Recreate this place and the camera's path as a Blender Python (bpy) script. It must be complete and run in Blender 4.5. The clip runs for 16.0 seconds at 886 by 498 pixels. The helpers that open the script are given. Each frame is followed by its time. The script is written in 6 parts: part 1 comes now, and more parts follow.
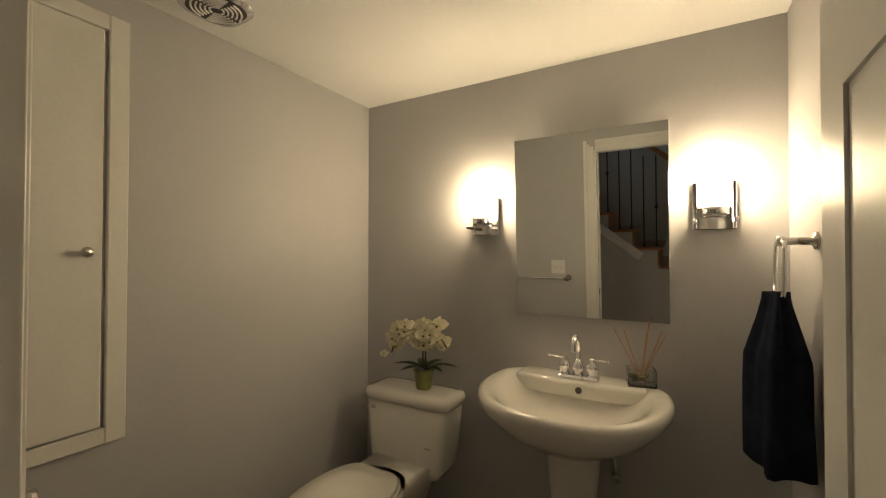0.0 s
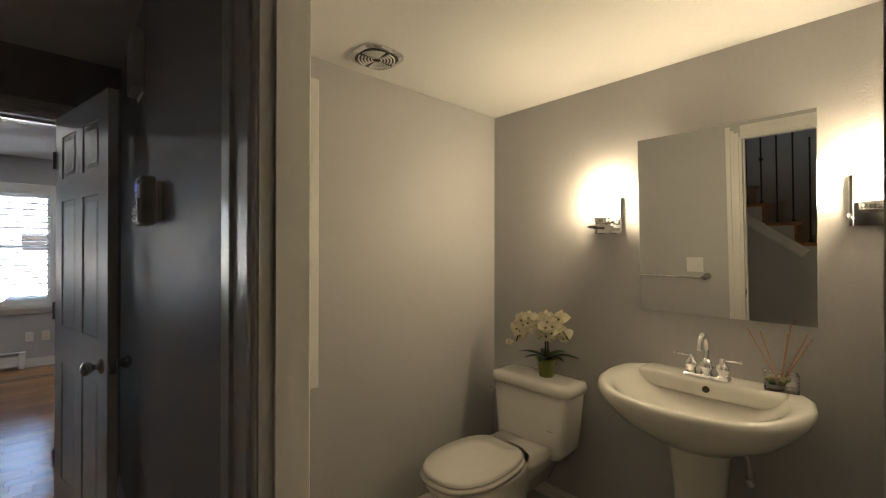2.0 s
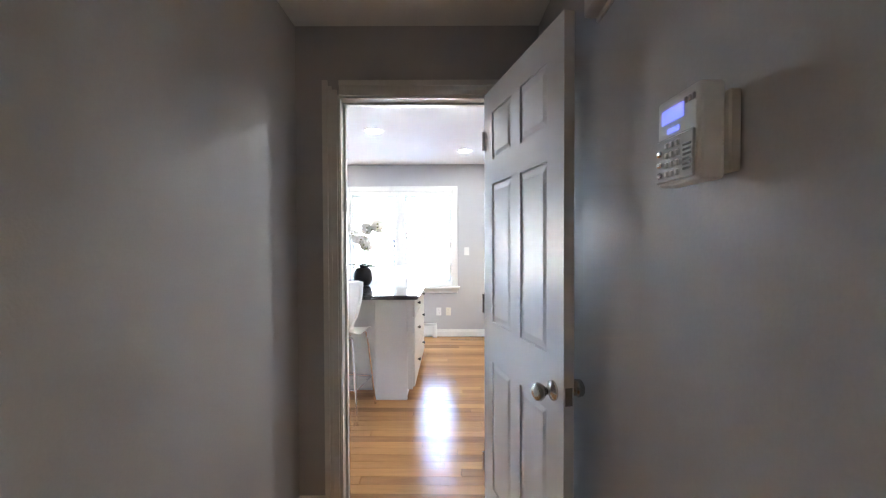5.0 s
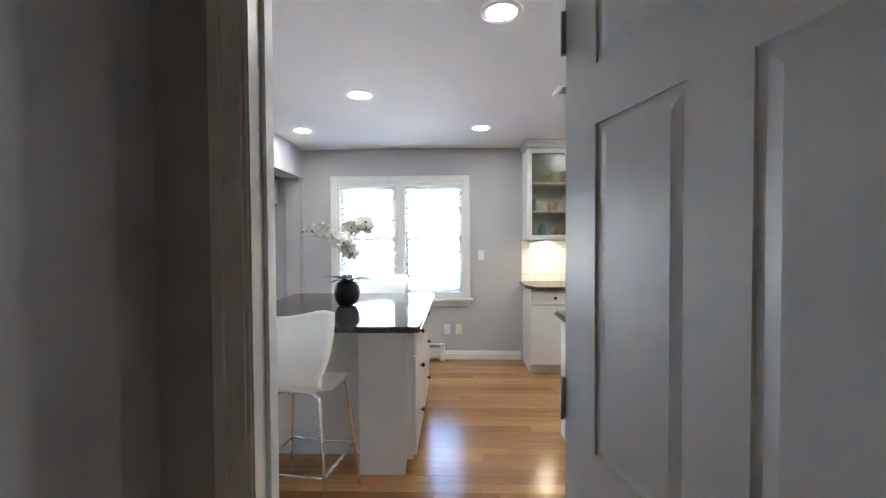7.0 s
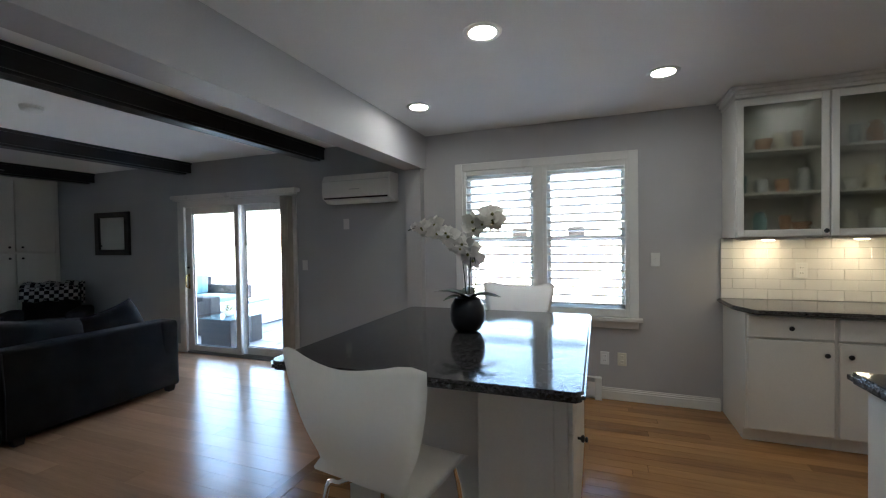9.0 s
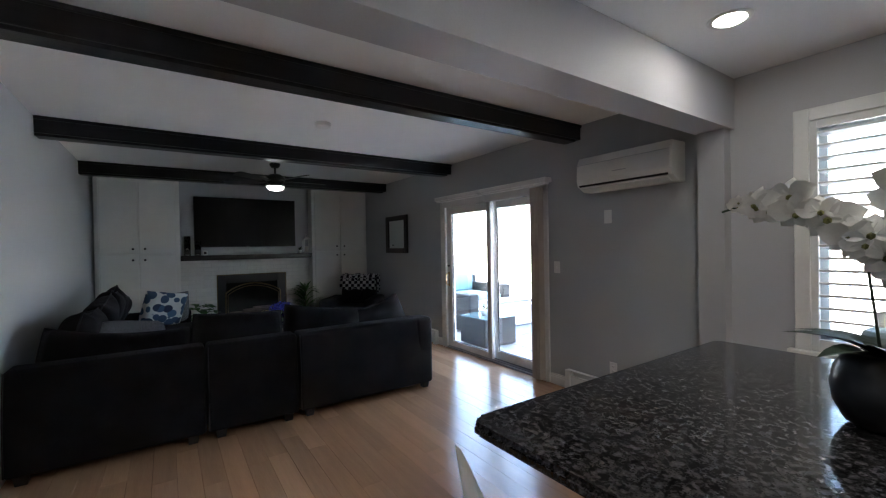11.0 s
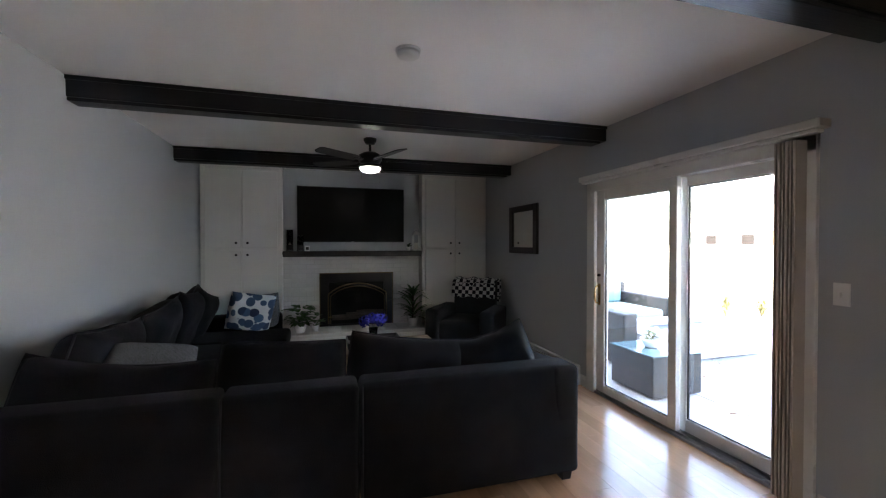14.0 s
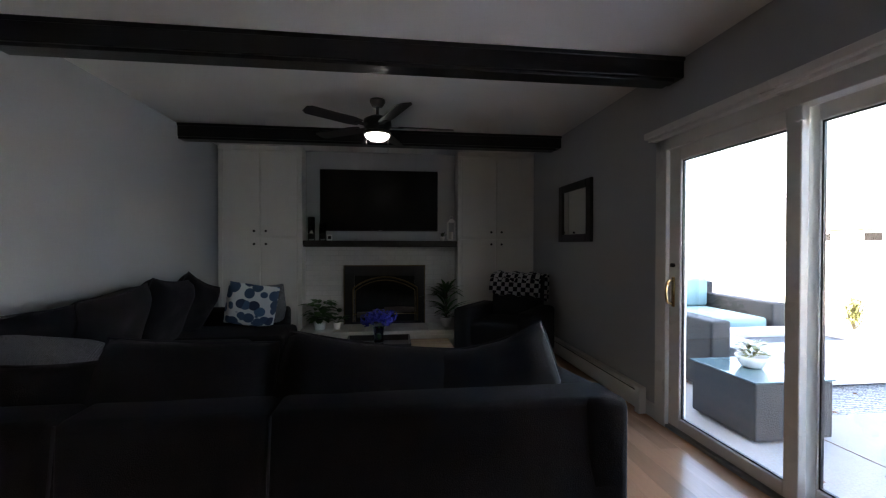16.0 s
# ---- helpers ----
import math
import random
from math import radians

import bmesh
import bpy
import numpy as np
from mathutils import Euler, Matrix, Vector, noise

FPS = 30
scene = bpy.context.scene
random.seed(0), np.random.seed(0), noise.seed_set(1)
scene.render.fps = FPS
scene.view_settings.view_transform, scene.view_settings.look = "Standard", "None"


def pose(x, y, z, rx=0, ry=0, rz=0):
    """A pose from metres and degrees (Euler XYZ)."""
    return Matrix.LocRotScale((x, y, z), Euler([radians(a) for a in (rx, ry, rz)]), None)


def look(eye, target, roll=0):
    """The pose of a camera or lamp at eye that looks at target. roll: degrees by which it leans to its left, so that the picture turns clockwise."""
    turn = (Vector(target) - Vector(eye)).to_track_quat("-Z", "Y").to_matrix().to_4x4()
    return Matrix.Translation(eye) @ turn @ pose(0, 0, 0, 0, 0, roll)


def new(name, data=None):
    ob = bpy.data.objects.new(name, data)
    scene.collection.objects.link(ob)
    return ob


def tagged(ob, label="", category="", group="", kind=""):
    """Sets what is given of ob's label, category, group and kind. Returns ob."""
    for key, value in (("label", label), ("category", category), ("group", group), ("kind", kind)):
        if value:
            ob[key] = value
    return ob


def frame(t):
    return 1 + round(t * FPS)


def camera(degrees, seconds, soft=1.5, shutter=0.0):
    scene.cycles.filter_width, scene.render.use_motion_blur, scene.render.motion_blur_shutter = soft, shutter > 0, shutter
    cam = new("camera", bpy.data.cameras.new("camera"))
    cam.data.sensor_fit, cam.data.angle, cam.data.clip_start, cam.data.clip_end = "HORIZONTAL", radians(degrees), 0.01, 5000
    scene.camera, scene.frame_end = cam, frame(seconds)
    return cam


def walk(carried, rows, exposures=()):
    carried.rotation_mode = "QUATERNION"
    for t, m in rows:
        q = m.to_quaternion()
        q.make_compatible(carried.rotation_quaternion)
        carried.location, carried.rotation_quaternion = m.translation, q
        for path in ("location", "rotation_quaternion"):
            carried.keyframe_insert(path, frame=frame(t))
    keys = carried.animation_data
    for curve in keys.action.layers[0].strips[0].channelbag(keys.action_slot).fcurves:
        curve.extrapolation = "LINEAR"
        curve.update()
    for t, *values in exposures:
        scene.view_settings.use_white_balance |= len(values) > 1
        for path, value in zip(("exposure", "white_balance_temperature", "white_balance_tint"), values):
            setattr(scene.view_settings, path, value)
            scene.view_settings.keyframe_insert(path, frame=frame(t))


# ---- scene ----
cam = camera(94.5, 16.0, soft=1.2)
PATH = [
    (0, (0.646, 0.215, 1.379), (2.359, 1.247, 1.408), 0.1),
    (0.5, (0.622, 0.203, 1.378), (2.342, 1.223, 1.413), 0.2),
    (1, (0.598, 0.16, 1.391), (2.234, 1.311, 1.413), 0.0),
    (1.5, (0.534, 0.133, 1.381), (2.043, 1.445, 1.405), 0.2),
    (2, (0.468, 0.084, 1.39), (1.803, 1.574, 1.396), 0.1),
    (2.5, (0.378, 0.073, 1.395), (1.487, 1.737, 1.392), 0.0),
    (3, (0.312, 0.14, 1.391), (1.138, 1.962, 1.377), 0.0),
    (3.5, (0.272, 0.271, 1.389), (0.788, 2.203, 1.366), -0.1),
    (4, (0.256, 0.455, 1.378), (0.459, 2.444, 1.351), -0.2),
    (4.5, (0.257, 0.729, 1.376), (0.259, 2.729, 1.34), -0.3),
    (5, (0.219, 1.045, 1.373), (0.187, 3.044, 1.336), -0.2),
    (5.2, (0.197, 1.168, 1.372), (0.169, 3.167, 1.338), -0.2),
    (7.3, (0.124, 2.304, 1.429), (0.055, 4.302, 1.381), -0.4),
    (7.5, (0.09, 2.418, 1.434), (-0.018, 4.414, 1.386), -0.5),
    (8, (0.057, 2.67, 1.428), (-0.202, 4.653, 1.383), -0.5),
    (8.5, (0.018, 2.882, 1.426), (-0.441, 4.829, 1.384), -0.7),
    (9, (-0.006, 3.083, 1.415), (-0.705, 4.956, 1.376), -0.9),
    (9.5, (-0.068, 3.255, 1.396), (-1.018, 5.014, 1.365), -0.9),
    (10, (-0.162, 3.428, 1.379), (-1.371, 5.021, 1.358), -0.9),
    (10.2, (-0.197, 3.51, 1.369), (-1.516, 5.013, 1.353), -1.1),
    (12.3, (-1.047, 4.003, 1.431), (-2.929, 4.677, 1.388), 0.0),
    (12.5, (-1.149, 4.035, 1.425), (-3.04, 4.683, 1.383), 0.0),
    (13, (-1.386, 4.148, 1.423), (-3.284, 4.778, 1.386), 0.0),
    (13.5, (-1.587, 4.316, 1.421), (-3.491, 4.927, 1.387), -0.1),
    (14, (-1.756, 4.458, 1.416), (-3.673, 5.026, 1.388), 0.0),
    (14.5, (-1.927, 4.589, 1.408), (-3.864, 5.088, 1.383), 0.2),
    (15, (-2.08, 4.727, 1.337), (-4.027, 5.184, 1.314), 0.2),
    (15.5, (-2.247, 4.91, 1.308), (-4.218, 5.252, 1.288), 0.2),
    (16, (-2.453, 5.064, 1.257), (-4.438, 5.308, 1.235), 0.1),
]
walk(cam, [(t, look(eye, target, roll)) for t, eye, target, roll in PATH],
     exposures=[(0, 4.25, 6500, 10), (1.5, 4.4, 6400, 10), (2.5, 4.5, 6150, 9), (3, 4.75, 6050, 9), (3.5, 5.4, 6050, 8), (4, 6.35, 6000, 9), (4.5, 6.75, 5900, 8), (5, 6.9, 5850, 8), (6, 6.4, 5900, 7),
                (7.5, 5.85, 6000, 5), (8, 5.5, 6050, 4), (8.5, 4.88, 6100, 4), (9, 4.6, 6150, 4), (10, 4.15, 6250, 5), (11.2, 4.9, 6350, 8), (12.5, 5.5, 6450, 9), (13.5, 5.15, 6700, 10),
                (14.5, 4.7, 6850, 11), (16, 4.1, 6850, 11)])

# ---- world, sun and sky ----
world = bpy.data.worlds.new("world")
scene.world = world
world.use_nodes = True
wn = world.node_tree.nodes
sky = wn.new("ShaderNodeTexSky")
sky.sky_type, sky.sun_disc = "NISHITA", False
sky.sun_elevation, sky.sun_rotation = radians(48), radians(200)
sky.air_density, sky.dust_density = 1.0, 3.0
world.node_tree.links.new(sky.outputs[0], wn["Background"].inputs[0])
wn["Background"].inputs[1].default_value = 0.15
sun = new("sun", bpy.data.lights.new("sun", "SUN"))
sun.data.energy, sun.data.angle, sun.data.color = 5.0, radians(0.6), (1.0, 0.96, 0.9)
sun.matrix_world = look((-2, -8, 12), (-4.5, 6, 0))


# ---- materials ----


def mat(name, col, rough=0.5, metal=0.0, var=0.06, scale=3.0, bump=0.04, bscale=80.0, stretch=(1, 1, 1), rand=0.0, rvar=0.08,
        trans=0.0, coat=0.0, spec=0.5, sheen=0.0):
    m = bpy.data.materials.new(name)
    m.use_nodes = True
    nt = m.node_tree
    n, l = nt.nodes, nt.links
    b = n["Principled BSDF"]
    b.inputs["Roughness"].default_value, b.inputs["Metallic"].default_value = rough, metal
    b.inputs["Transmission Weight"].default_value, b.inputs["Coat Weight"].default_value = trans, coat
    b.inputs["Specular IOR Level"].default_value, b.inputs["Sheen Weight"].default_value = spec, sheen
    b.inputs["Base Color"].default_value = (*col, 1)
    m.diffuse_color = (*col, 1)
    geo = n.new("ShaderNodeNewGeometry")
    mp = n.new("ShaderNodeMapping")
    mp.inputs["Scale"].default_value = stretch
    l.new(geo.outputs["Position"], mp.inputs["Vector"])
    vec = mp.outputs[0]
    info = n.new("ShaderNodeObjectInfo")
    if rand:
        off = n.new("ShaderNodeVectorMath")
        off.operation = "MULTIPLY_ADD"
        comb = n.new("ShaderNodeCombineXYZ")
        for i in range(3):
            l.new(info.outputs["Random"], comb.inputs[i])
        off.inputs[1].default_value = (37, 11, 23)
        l.new(comb.outputs[0], off.inputs[0])
        l.new(vec, off.inputs[2])
        vec = off.outputs[0]
    big = n.new("ShaderNodeTexNoise")
    big.inputs["Scale"].default_value, big.inputs["Detail"].default_value = scale, 3
    fine = n.new("ShaderNodeTexNoise")
    fine.inputs["Scale"].default_value, fine.inputs["Detail"].default_value = bscale, 4
    l.new(vec, big.inputs["Vector"])
    l.new(vec, fine.inputs["Vector"])
    mix = n.new("ShaderNodeMath")
    mix.operation = "MULTIPLY_ADD"
    mix.inputs[1].default_value = 0.6
    l.new(big.outputs[0], mix.inputs[0])
    half = n.new("ShaderNodeMath")
    half.operation = "MULTIPLY"
    half.inputs[1].default_value = 0.4
    l.new(fine.outputs[0], half.inputs[0])
    l.new(half.outputs[0], mix.inputs[2])
    val = mix.outputs[0]
    if rand:
        add = n.new("ShaderNodeMath")
        add.operation = "MULTIPLY_ADD"
        add.inputs[1].default_value = rand
        l.new(info.outputs["Random"], add.inputs[0])
        l.new(val, add.inputs[2])
        val = add.outputs[0]
    rng = n.new("ShaderNodeMapRange")
    rng.inputs["From Min"].default_value, rng.inputs["From Max"].default_value = 0.3, 0.7 + rand
    rng.inputs["To Min"].default_value, rng.inputs["To Max"].default_value = 1 - 2 * var, 1 + var
    l.new(val, rng.inputs["Value"])
    mul = n.new("ShaderNodeVectorMath")
    mul.operation = "SCALE"
    mul.inputs[0].default_value = col
    l.new(rng.outputs[0], mul.inputs["Scale"])
    l.new(mul.outputs[0], b.inputs["Base Color"])
    rr = n.new("ShaderNodeMapRange")
    rr.inputs["To Min"].default_value, rr.inputs["To Max"].default_value = max(0, rough - rvar), min(1, rough + rvar)
    l.new(big.outputs[0], rr.inputs["Value"])
    l.new(rr.outputs[0], b.inputs["Roughness"])
    if bump:
        bp = n.new("ShaderNodeBump")
        bp.inputs["Strength"].default_value, bp.inputs["Distance"].default_value = bump, 0.01
        l.new(fine.outputs[0], bp.inputs["Height"])
        l.new(bp.outputs[0], b.inputs["Normal"])
    return m


def glow(name, col, strength):
    m = bpy.data.materials.new(name)
    m.use_nodes = True
    b = m.node_tree.nodes["Principled BSDF"]
    b.inputs["Base Color"].default_value = (0.9, 0.9, 0.88, 1)
    b.inputs["Emission Color"].default_value, b.inputs["Emission Strength"].default_value = (*col, 1), strength
    return m


def pattern(name, a, c, kind, scale, rough=0.9):
    """Woven or printed cloth: check, blot or weave, in two colours."""
    m = bpy.data.materials.new(name)
    m.use_nodes = True
    n, l = m.node_tree.nodes, m.node_tree.links
    b = n["Principled BSDF"]
    b.inputs["Roughness"].default_value = rough
    tc = n.new("ShaderNodeTexCoord")
    mx = n.new("ShaderNodeMix")
    mx.data_type = "RGBA"
    mx.inputs[6].default_value, mx.inputs[7].default_value = (*a, 1), (*c, 1)
    if kind == "check":
        t = n.new("ShaderNodeTexChecker")
        t.inputs["Scale"].default_value = scale
        l.new(tc.outputs["Object"], t.inputs["Vector"])
        l.new(t.outputs["Fac"], mx.inputs[0])
    elif kind == "blot":
        t = n.new("ShaderNodeTexVoronoi")
        t.inputs["Scale"].default_value = scale
        l.new(tc.outputs["Object"], t.inputs["Vector"])
        r = n.new("ShaderNodeValToRGB")
        r.color_ramp.elements[0].position, r.color_ramp.elements[1].position = 0.54, 0.58
        l.new(t.outputs["Distance"], r.inputs[0])
        l.new(r.outputs[0], mx.inputs[0])
        dark = n.new("ShaderNodeMix")
        dark.data_type = "RGBA"
        dark.inputs[6].default_value, dark.inputs[7].default_value = (*a, 1), (0.07, 0.14, 0.24, 1)
        l.new(t.outputs["Color"], dark.inputs[0])
        l.new(dark.outputs[2], mx.inputs[6])
    else:
        t = n.new("ShaderNodeTexWave")
        t.inputs["Scale"].default_value, t.inputs["Distortion"].default_value, t.inputs["Detail Scale"].default_value = scale, 6, 4
        l.new(tc.outputs["Object"], t.inputs["Vector"])
        l.new(t.outputs["Fac"], mx.inputs[0])
        bp = n.new("ShaderNodeBump")
        bp.inputs["Strength"].default_value, bp.inputs["Distance"].default_value = 0.6, 0.01
        l.new(t.outputs["Fac"], bp.inputs["Height"])
        l.new(bp.outputs[0], b.inputs["Normal"])
    l.new(mx.outputs[2], b.inputs["Base Color"])
    return m


WALL = mat("grey_wall_paint", (0.47, 0.465, 0.475), 0.52, var=0.04, scale=1.3, bump=0.10, bscale=140, spec=0.4)
FWALL = mat("blue_grey_wall_paint", (0.43, 0.445, 0.46), 0.5, var=0.04, scale=1.3, bump=0.10, bscale=140, spec=0.35)
CEIL = mat("ceiling_paint", (0.86, 0.86, 0.85), 0.8, var=0.03, scale=1.1, bump=0.12, bscale=110)
TRIM = mat("white_trim_paint", (0.74, 0.73, 0.70), 0.3, var=0.03, bump=0.03, bscale=40)
DOORP = mat("white_door_paint", (0.72, 0.72, 0.71), 0.36, var=0.015, bump=0.0)
CABW = mat("cabinet_white", (0.74, 0.73, 0.69), 0.35, var=0.03, bump=0.03)
OAK = mat("oak_strip_floor", (0.44, 0.225, 0.085), 0.2, var=0.28, scale=2.2, bump=0.03, bscale=14, stretch=(1.2, 14, 14), rand=0.7, rvar=0.06, spec=0.6)
MAPLE = mat("maple_plank_floor", (0.52, 0.30, 0.17), 0.22, var=0.16, scale=2.0, bump=0.03, bscale=12, stretch=(1.0, 12, 12), rand=0.6, rvar=0.06, spec=0.6)
GAP = mat("floor_gap", (0.10, 0.055, 0.025), 0.7)
STAIRW = mat("stair_wood", (0.30, 0.13, 0.05), 0.3, var=0.2, stretch=(10, 1, 10), bscale=12)
BEAM = mat("dark_stained_beam", (0.010, 0.010, 0.012), 0.33, var=0.3, scale=4, bump=0.12, bscale=18, stretch=(8, 0.6, 8))
GRAN = mat("dark_granite", (0.078, 0.075, 0.080), 0.10, var=0.85, scale=70, bump=0.0, bscale=220, rvar=0.02, spec=0.6)
PORC = mat("white_porcelain", (0.78, 0.76, 0.71), 0.1, var=0.01, bump=0.0, coat=0.5, rvar=0.03)
CHROME = mat("chrome", (0.85, 0.85, 0.86), 0.07, 1.0, var=0.02, bump=0.0, rvar=0.03)
NICK = mat("brushed_nickel", (0.55, 0.53, 0.50), 0.25, 1.0, var=0.05, bump=0.02)
STEEL = mat("stainless_steel", (0.55, 0.56, 0.57), 0.25, 1.0, var=0.04, bump=0.02, stretch=(1, 1, 30))
BRASS = mat("polished_brass", (0.62, 0.47, 0.24), 0.25, 1.0, var=0.05, bump=0.0)
OLDBR = mat("darkened_brass", (0.16, 0.12, 0.06), 0.4, 1.0, var=0.2, bump=0.02)
BLACK = mat("black_metal", (0.012, 0.012, 0.013), 0.35, var=0.1, bump=0.02)
IRON = mat("wrought_iron", (0.015, 0.015, 0.016), 0.5, var=0.15, bump=0.08)
MIRROR = mat("mirror_silver", (0.86, 0.88, 0.87), 0.0, 1.0, var=0.0, bump=0.0, rvar=0.0)
GLASS = mat("clear_glass", (1, 1, 1), 0.0, var=0.0, bump=0.0, trans=1.0, rvar=0.0)
RIBGL = mat("seeded_cabinet_glass", (0.47, 0.47, 0.41), 0.13, var=0.03, bump=0.2, bscale=60, trans=1.0, rvar=0.03)
PLAST = mat("white_plastic", (0.76, 0.76, 0.74), 0.35, var=0.02, bump=0.02)
IVORY = mat("ivory_plastic", (0.70, 0.67, 0.55), 0.4, var=0.02, bump=0.02)
GREYP = mat("grey_plastic", (0.45, 0.46, 0.47), 0.4, var=0.03)
LCD = glow("blue_display", (0.12, 0.16, 0.9), 0.012)
TOWEL = mat("navy_terry_cloth", (0.018, 0.024, 0.045), 1.0, var=0.3, scale=25, bump=0.9, bscale=400, spec=0.1)
SOFA = mat("charcoal_velvet", (0.0112, 0.0090, 0.0095), 0.85, var=0.45, scale=5, bump=0.3, bscale=260, sheen=0.03, spec=0.15)
SOFAD = mat("charcoal_piping", (0.018, 0.017, 0.020), 0.9, var=0.1)
ARMCH = mat("black_fabric", (0.016, 0.017, 0.019), 0.95, var=0.2, scale=10, bump=0.3, bscale=300)
DARKW = mat("espresso_wood", (0.018, 0.013, 0.011), 0.35, var=0.2, stretch=(8, 8, 1))
TABLEW = mat("rustic_light_wood", (0.36, 0.25, 0.15), 0.45, var=0.3, scale=3, bump=0.1, bscale=16, stretch=(12, 1, 12), rand=0.5)
BRICKW = mat("white_painted_brick", (0.66, 0.65, 0.62), 0.6, var=0.07, scale=9, bump=0.55, bscale=45, rand=0.25)
MORTAR = mat("white_painted_mortar", (0.60, 0.59, 0.56), 0.75, var=0.08, bump=0.5, bscale=60)
TILE = mat("white_subway_tile", (0.76, 0.75, 0.72), 0.08, var=0.03, bump=0.01, bscale=9, rand=0.2, coat=0.4, rvar=0.03)
GROUT = mat("grey_grout", (0.42, 0.41, 0.39), 0.9, var=0.1)
SCREEN = mat("tv_screen", (0.006, 0.005, 0.005), 0.30, var=0.02, bump=0.0, rvar=0.02, spec=0.15)
CLAY = mat("white_ceramic", (0.75, 0.75, 0.73), 0.25, var=0.02, bump=0.02)
GREENP = mat("olive_ceramic", (0.22, 0.24, 0.07), 0.3, var=0.1, bump=0.05)
BLACKC = mat("black_ceramic", (0.010, 0.010, 0.012), 0.3, var=0.1, bump=0.02)
PETAL = mat("white_petal", (0.80, 0.78, 0.72), 0.6, var=0.06, scale=30, bump=0.1)
CREAM = mat("cream_petal", (0.78, 0.72, 0.52), 0.6, var=0.08, scale=30, bump=0.1)
BLUEP = mat("blue_petal", (0.035, 0.035, 0.42), 0.7, var=0.3, scale=40, rand=0.3)
LEAF = mat("dark_leaf", (0.022, 0.045, 0.02), 0.4, var=0.3, scale=20, bump=0.1)
LEAFL = mat("green_leaf", (0.055, 0.14, 0.03), 0.5, var=0.3, scale=20, rand=0.3)
LEAFY = mat("yellow_green_leaf", (0.22, 0.22, 0.07), 0.6, var=0.3, scale=10)
STEM = mat("plant_stem", (0.06, 0.05, 0.025), 0.7, var=0.2)
REED = mat("reed_stick", (0.50, 0.30, 0.18), 0.7, var=0.2)
CONC = mat("concrete_patio", (0.34, 0.325, 0.31), 0.85, var=0.16, scale=1.6, bump=0.25, bscale=70)
WICKER = mat("grey_wicker", (0.013, 0.015, 0.017), 0.6, var=0.35, scale=40, bump=0.9, bscale=90, stretch=(1, 1, 2.5))
AQUA = mat("aqua_outdoor_cushion", (0.20, 0.32, 0.33), 0.9, var=0.06, bump=0.2, bscale=200)
STONEG = mat("pale_cast_stone", (0.55, 0.56, 0.57), 0.8, var=0.06, bump=0.15)
FENCEW = mat("pale_wall_render", (0.62, 0.60, 0.57), 0.85, var=0.08, bump=0.2)
REDBR = mat("red_brick_far", (0.22, 0.055, 0.03), 0.85, var=0.2)
BARK = mat("bark", (0.10, 0.08, 0.065), 0.9, var=0.3, bump=0.6, bscale=40)
WAX = mat("candle_wax", (0.75, 0.72, 0.66), 0.5, var=0.02)
VINYL = mat("beige_blind_vinyl", (0.50, 0.44, 0.38), 0.6, var=0.04)
WINFR = mat("window_vinyl", (0.70, 0.74, 0.74), 0.35, var=0.02, bump=0.02)
PLAID = pattern("plaid_wool", (0.012, 0.014, 0.022), (0.62, 0.62, 0.62), "check", 20)
BLOTS = pattern("blue_blot_print", (0.012, 0.02, 0.06), (0.62, 0.64, 0.63), "blot", 11)
TWEED = pattern("grey_tweed", (0.03, 0.03, 0.033), (0.24, 0.24, 0.25), "weave", 55)
SHADE = glow("lit_frosted_glass", (1.0, 0.77, 0.46), 3.9)
CANL = glow("lit_downlight", (1.0, 0.95, 0.88), 3.0)
UCAB = glow("lit_puck", (1.0, 0.78, 0.50), 5.5)
FANL = glow("lit_fan_bowl", (1.0, 0.97, 0.92), 0.5)

# ---- builders ----


def thing(name, at=(0, 0, 0), rz=0.0, label="", category="", group="", kind=""):
    ob = new(name)
    ob.empty_display_size = 0.1
    ob.matrix_basis = pose(*at, 0, 0, rz)
    return tagged(ob, label, category, group, kind)


def part(name, bm, material, parent=None, label="", smooth=False, w=False):
    """One mesh object under a thing or part. w: its numbers are in the world's axes."""
    if w and parent is not None:
        m = Matrix()
        p = parent
        while p is not None:
            m = p.matrix_basis @ m
            p = p.parent
        bm.transform(m.inverted())
    for f in bm.faces:
        f.smooth = smooth
    me = bpy.data.meshes.new(name)
    bm.to_mesh(me)
    bm.free()
    me.materials.append(material)
    ob = new(name, me)
    ob.parent = parent
    return tagged(ob, label)


def solid(name, bm, material, label="", category="", kind="", group="", smooth=False):
    """A top-level thing that is one mesh; its origin moves to the middle of its base."""
    lo = [min(v.co[i] for v in bm.verts) for i in range(3)]
    hi = [max(v.co[i] for v in bm.verts) for i in range(3)]
    o = Vector(((lo[0] + hi[0]) / 2, (lo[1] + hi[1]) / 2, lo[2]))
    bm.transform(Matrix.Translation(-o))
    ob = part(name, bm, material, None, "", smooth)
    ob.location = o
    return tagged(ob, label, category, group, kind)


def box(a, b, bev=0.0, seg=1):
    bm = bmesh.new()
    bmesh.ops.create_cube(bm, size=1)
    for v in bm.verts:
        v.co = Vector([(a[i] + b[i]) / 2 + v.co[i] * (b[i] - a[i]) for i in range(3)])
    if bev:
        bmesh.ops.bevel(bm, geom=bm.edges[:], offset=bev, segments=seg, affect="EDGES", profile=0.5)
    return bm


def join(*bms):
    out = bms[0]
    for bm in bms[1:]:
        me = bpy.data.meshes.new("tmp")
        bm.to_mesh(me)
        bm.free()
        out.from_mesh(me)
        bpy.data.meshes.remove(me)
    return out


def moved(bm, m):
    bm.transform(m)
    return bm


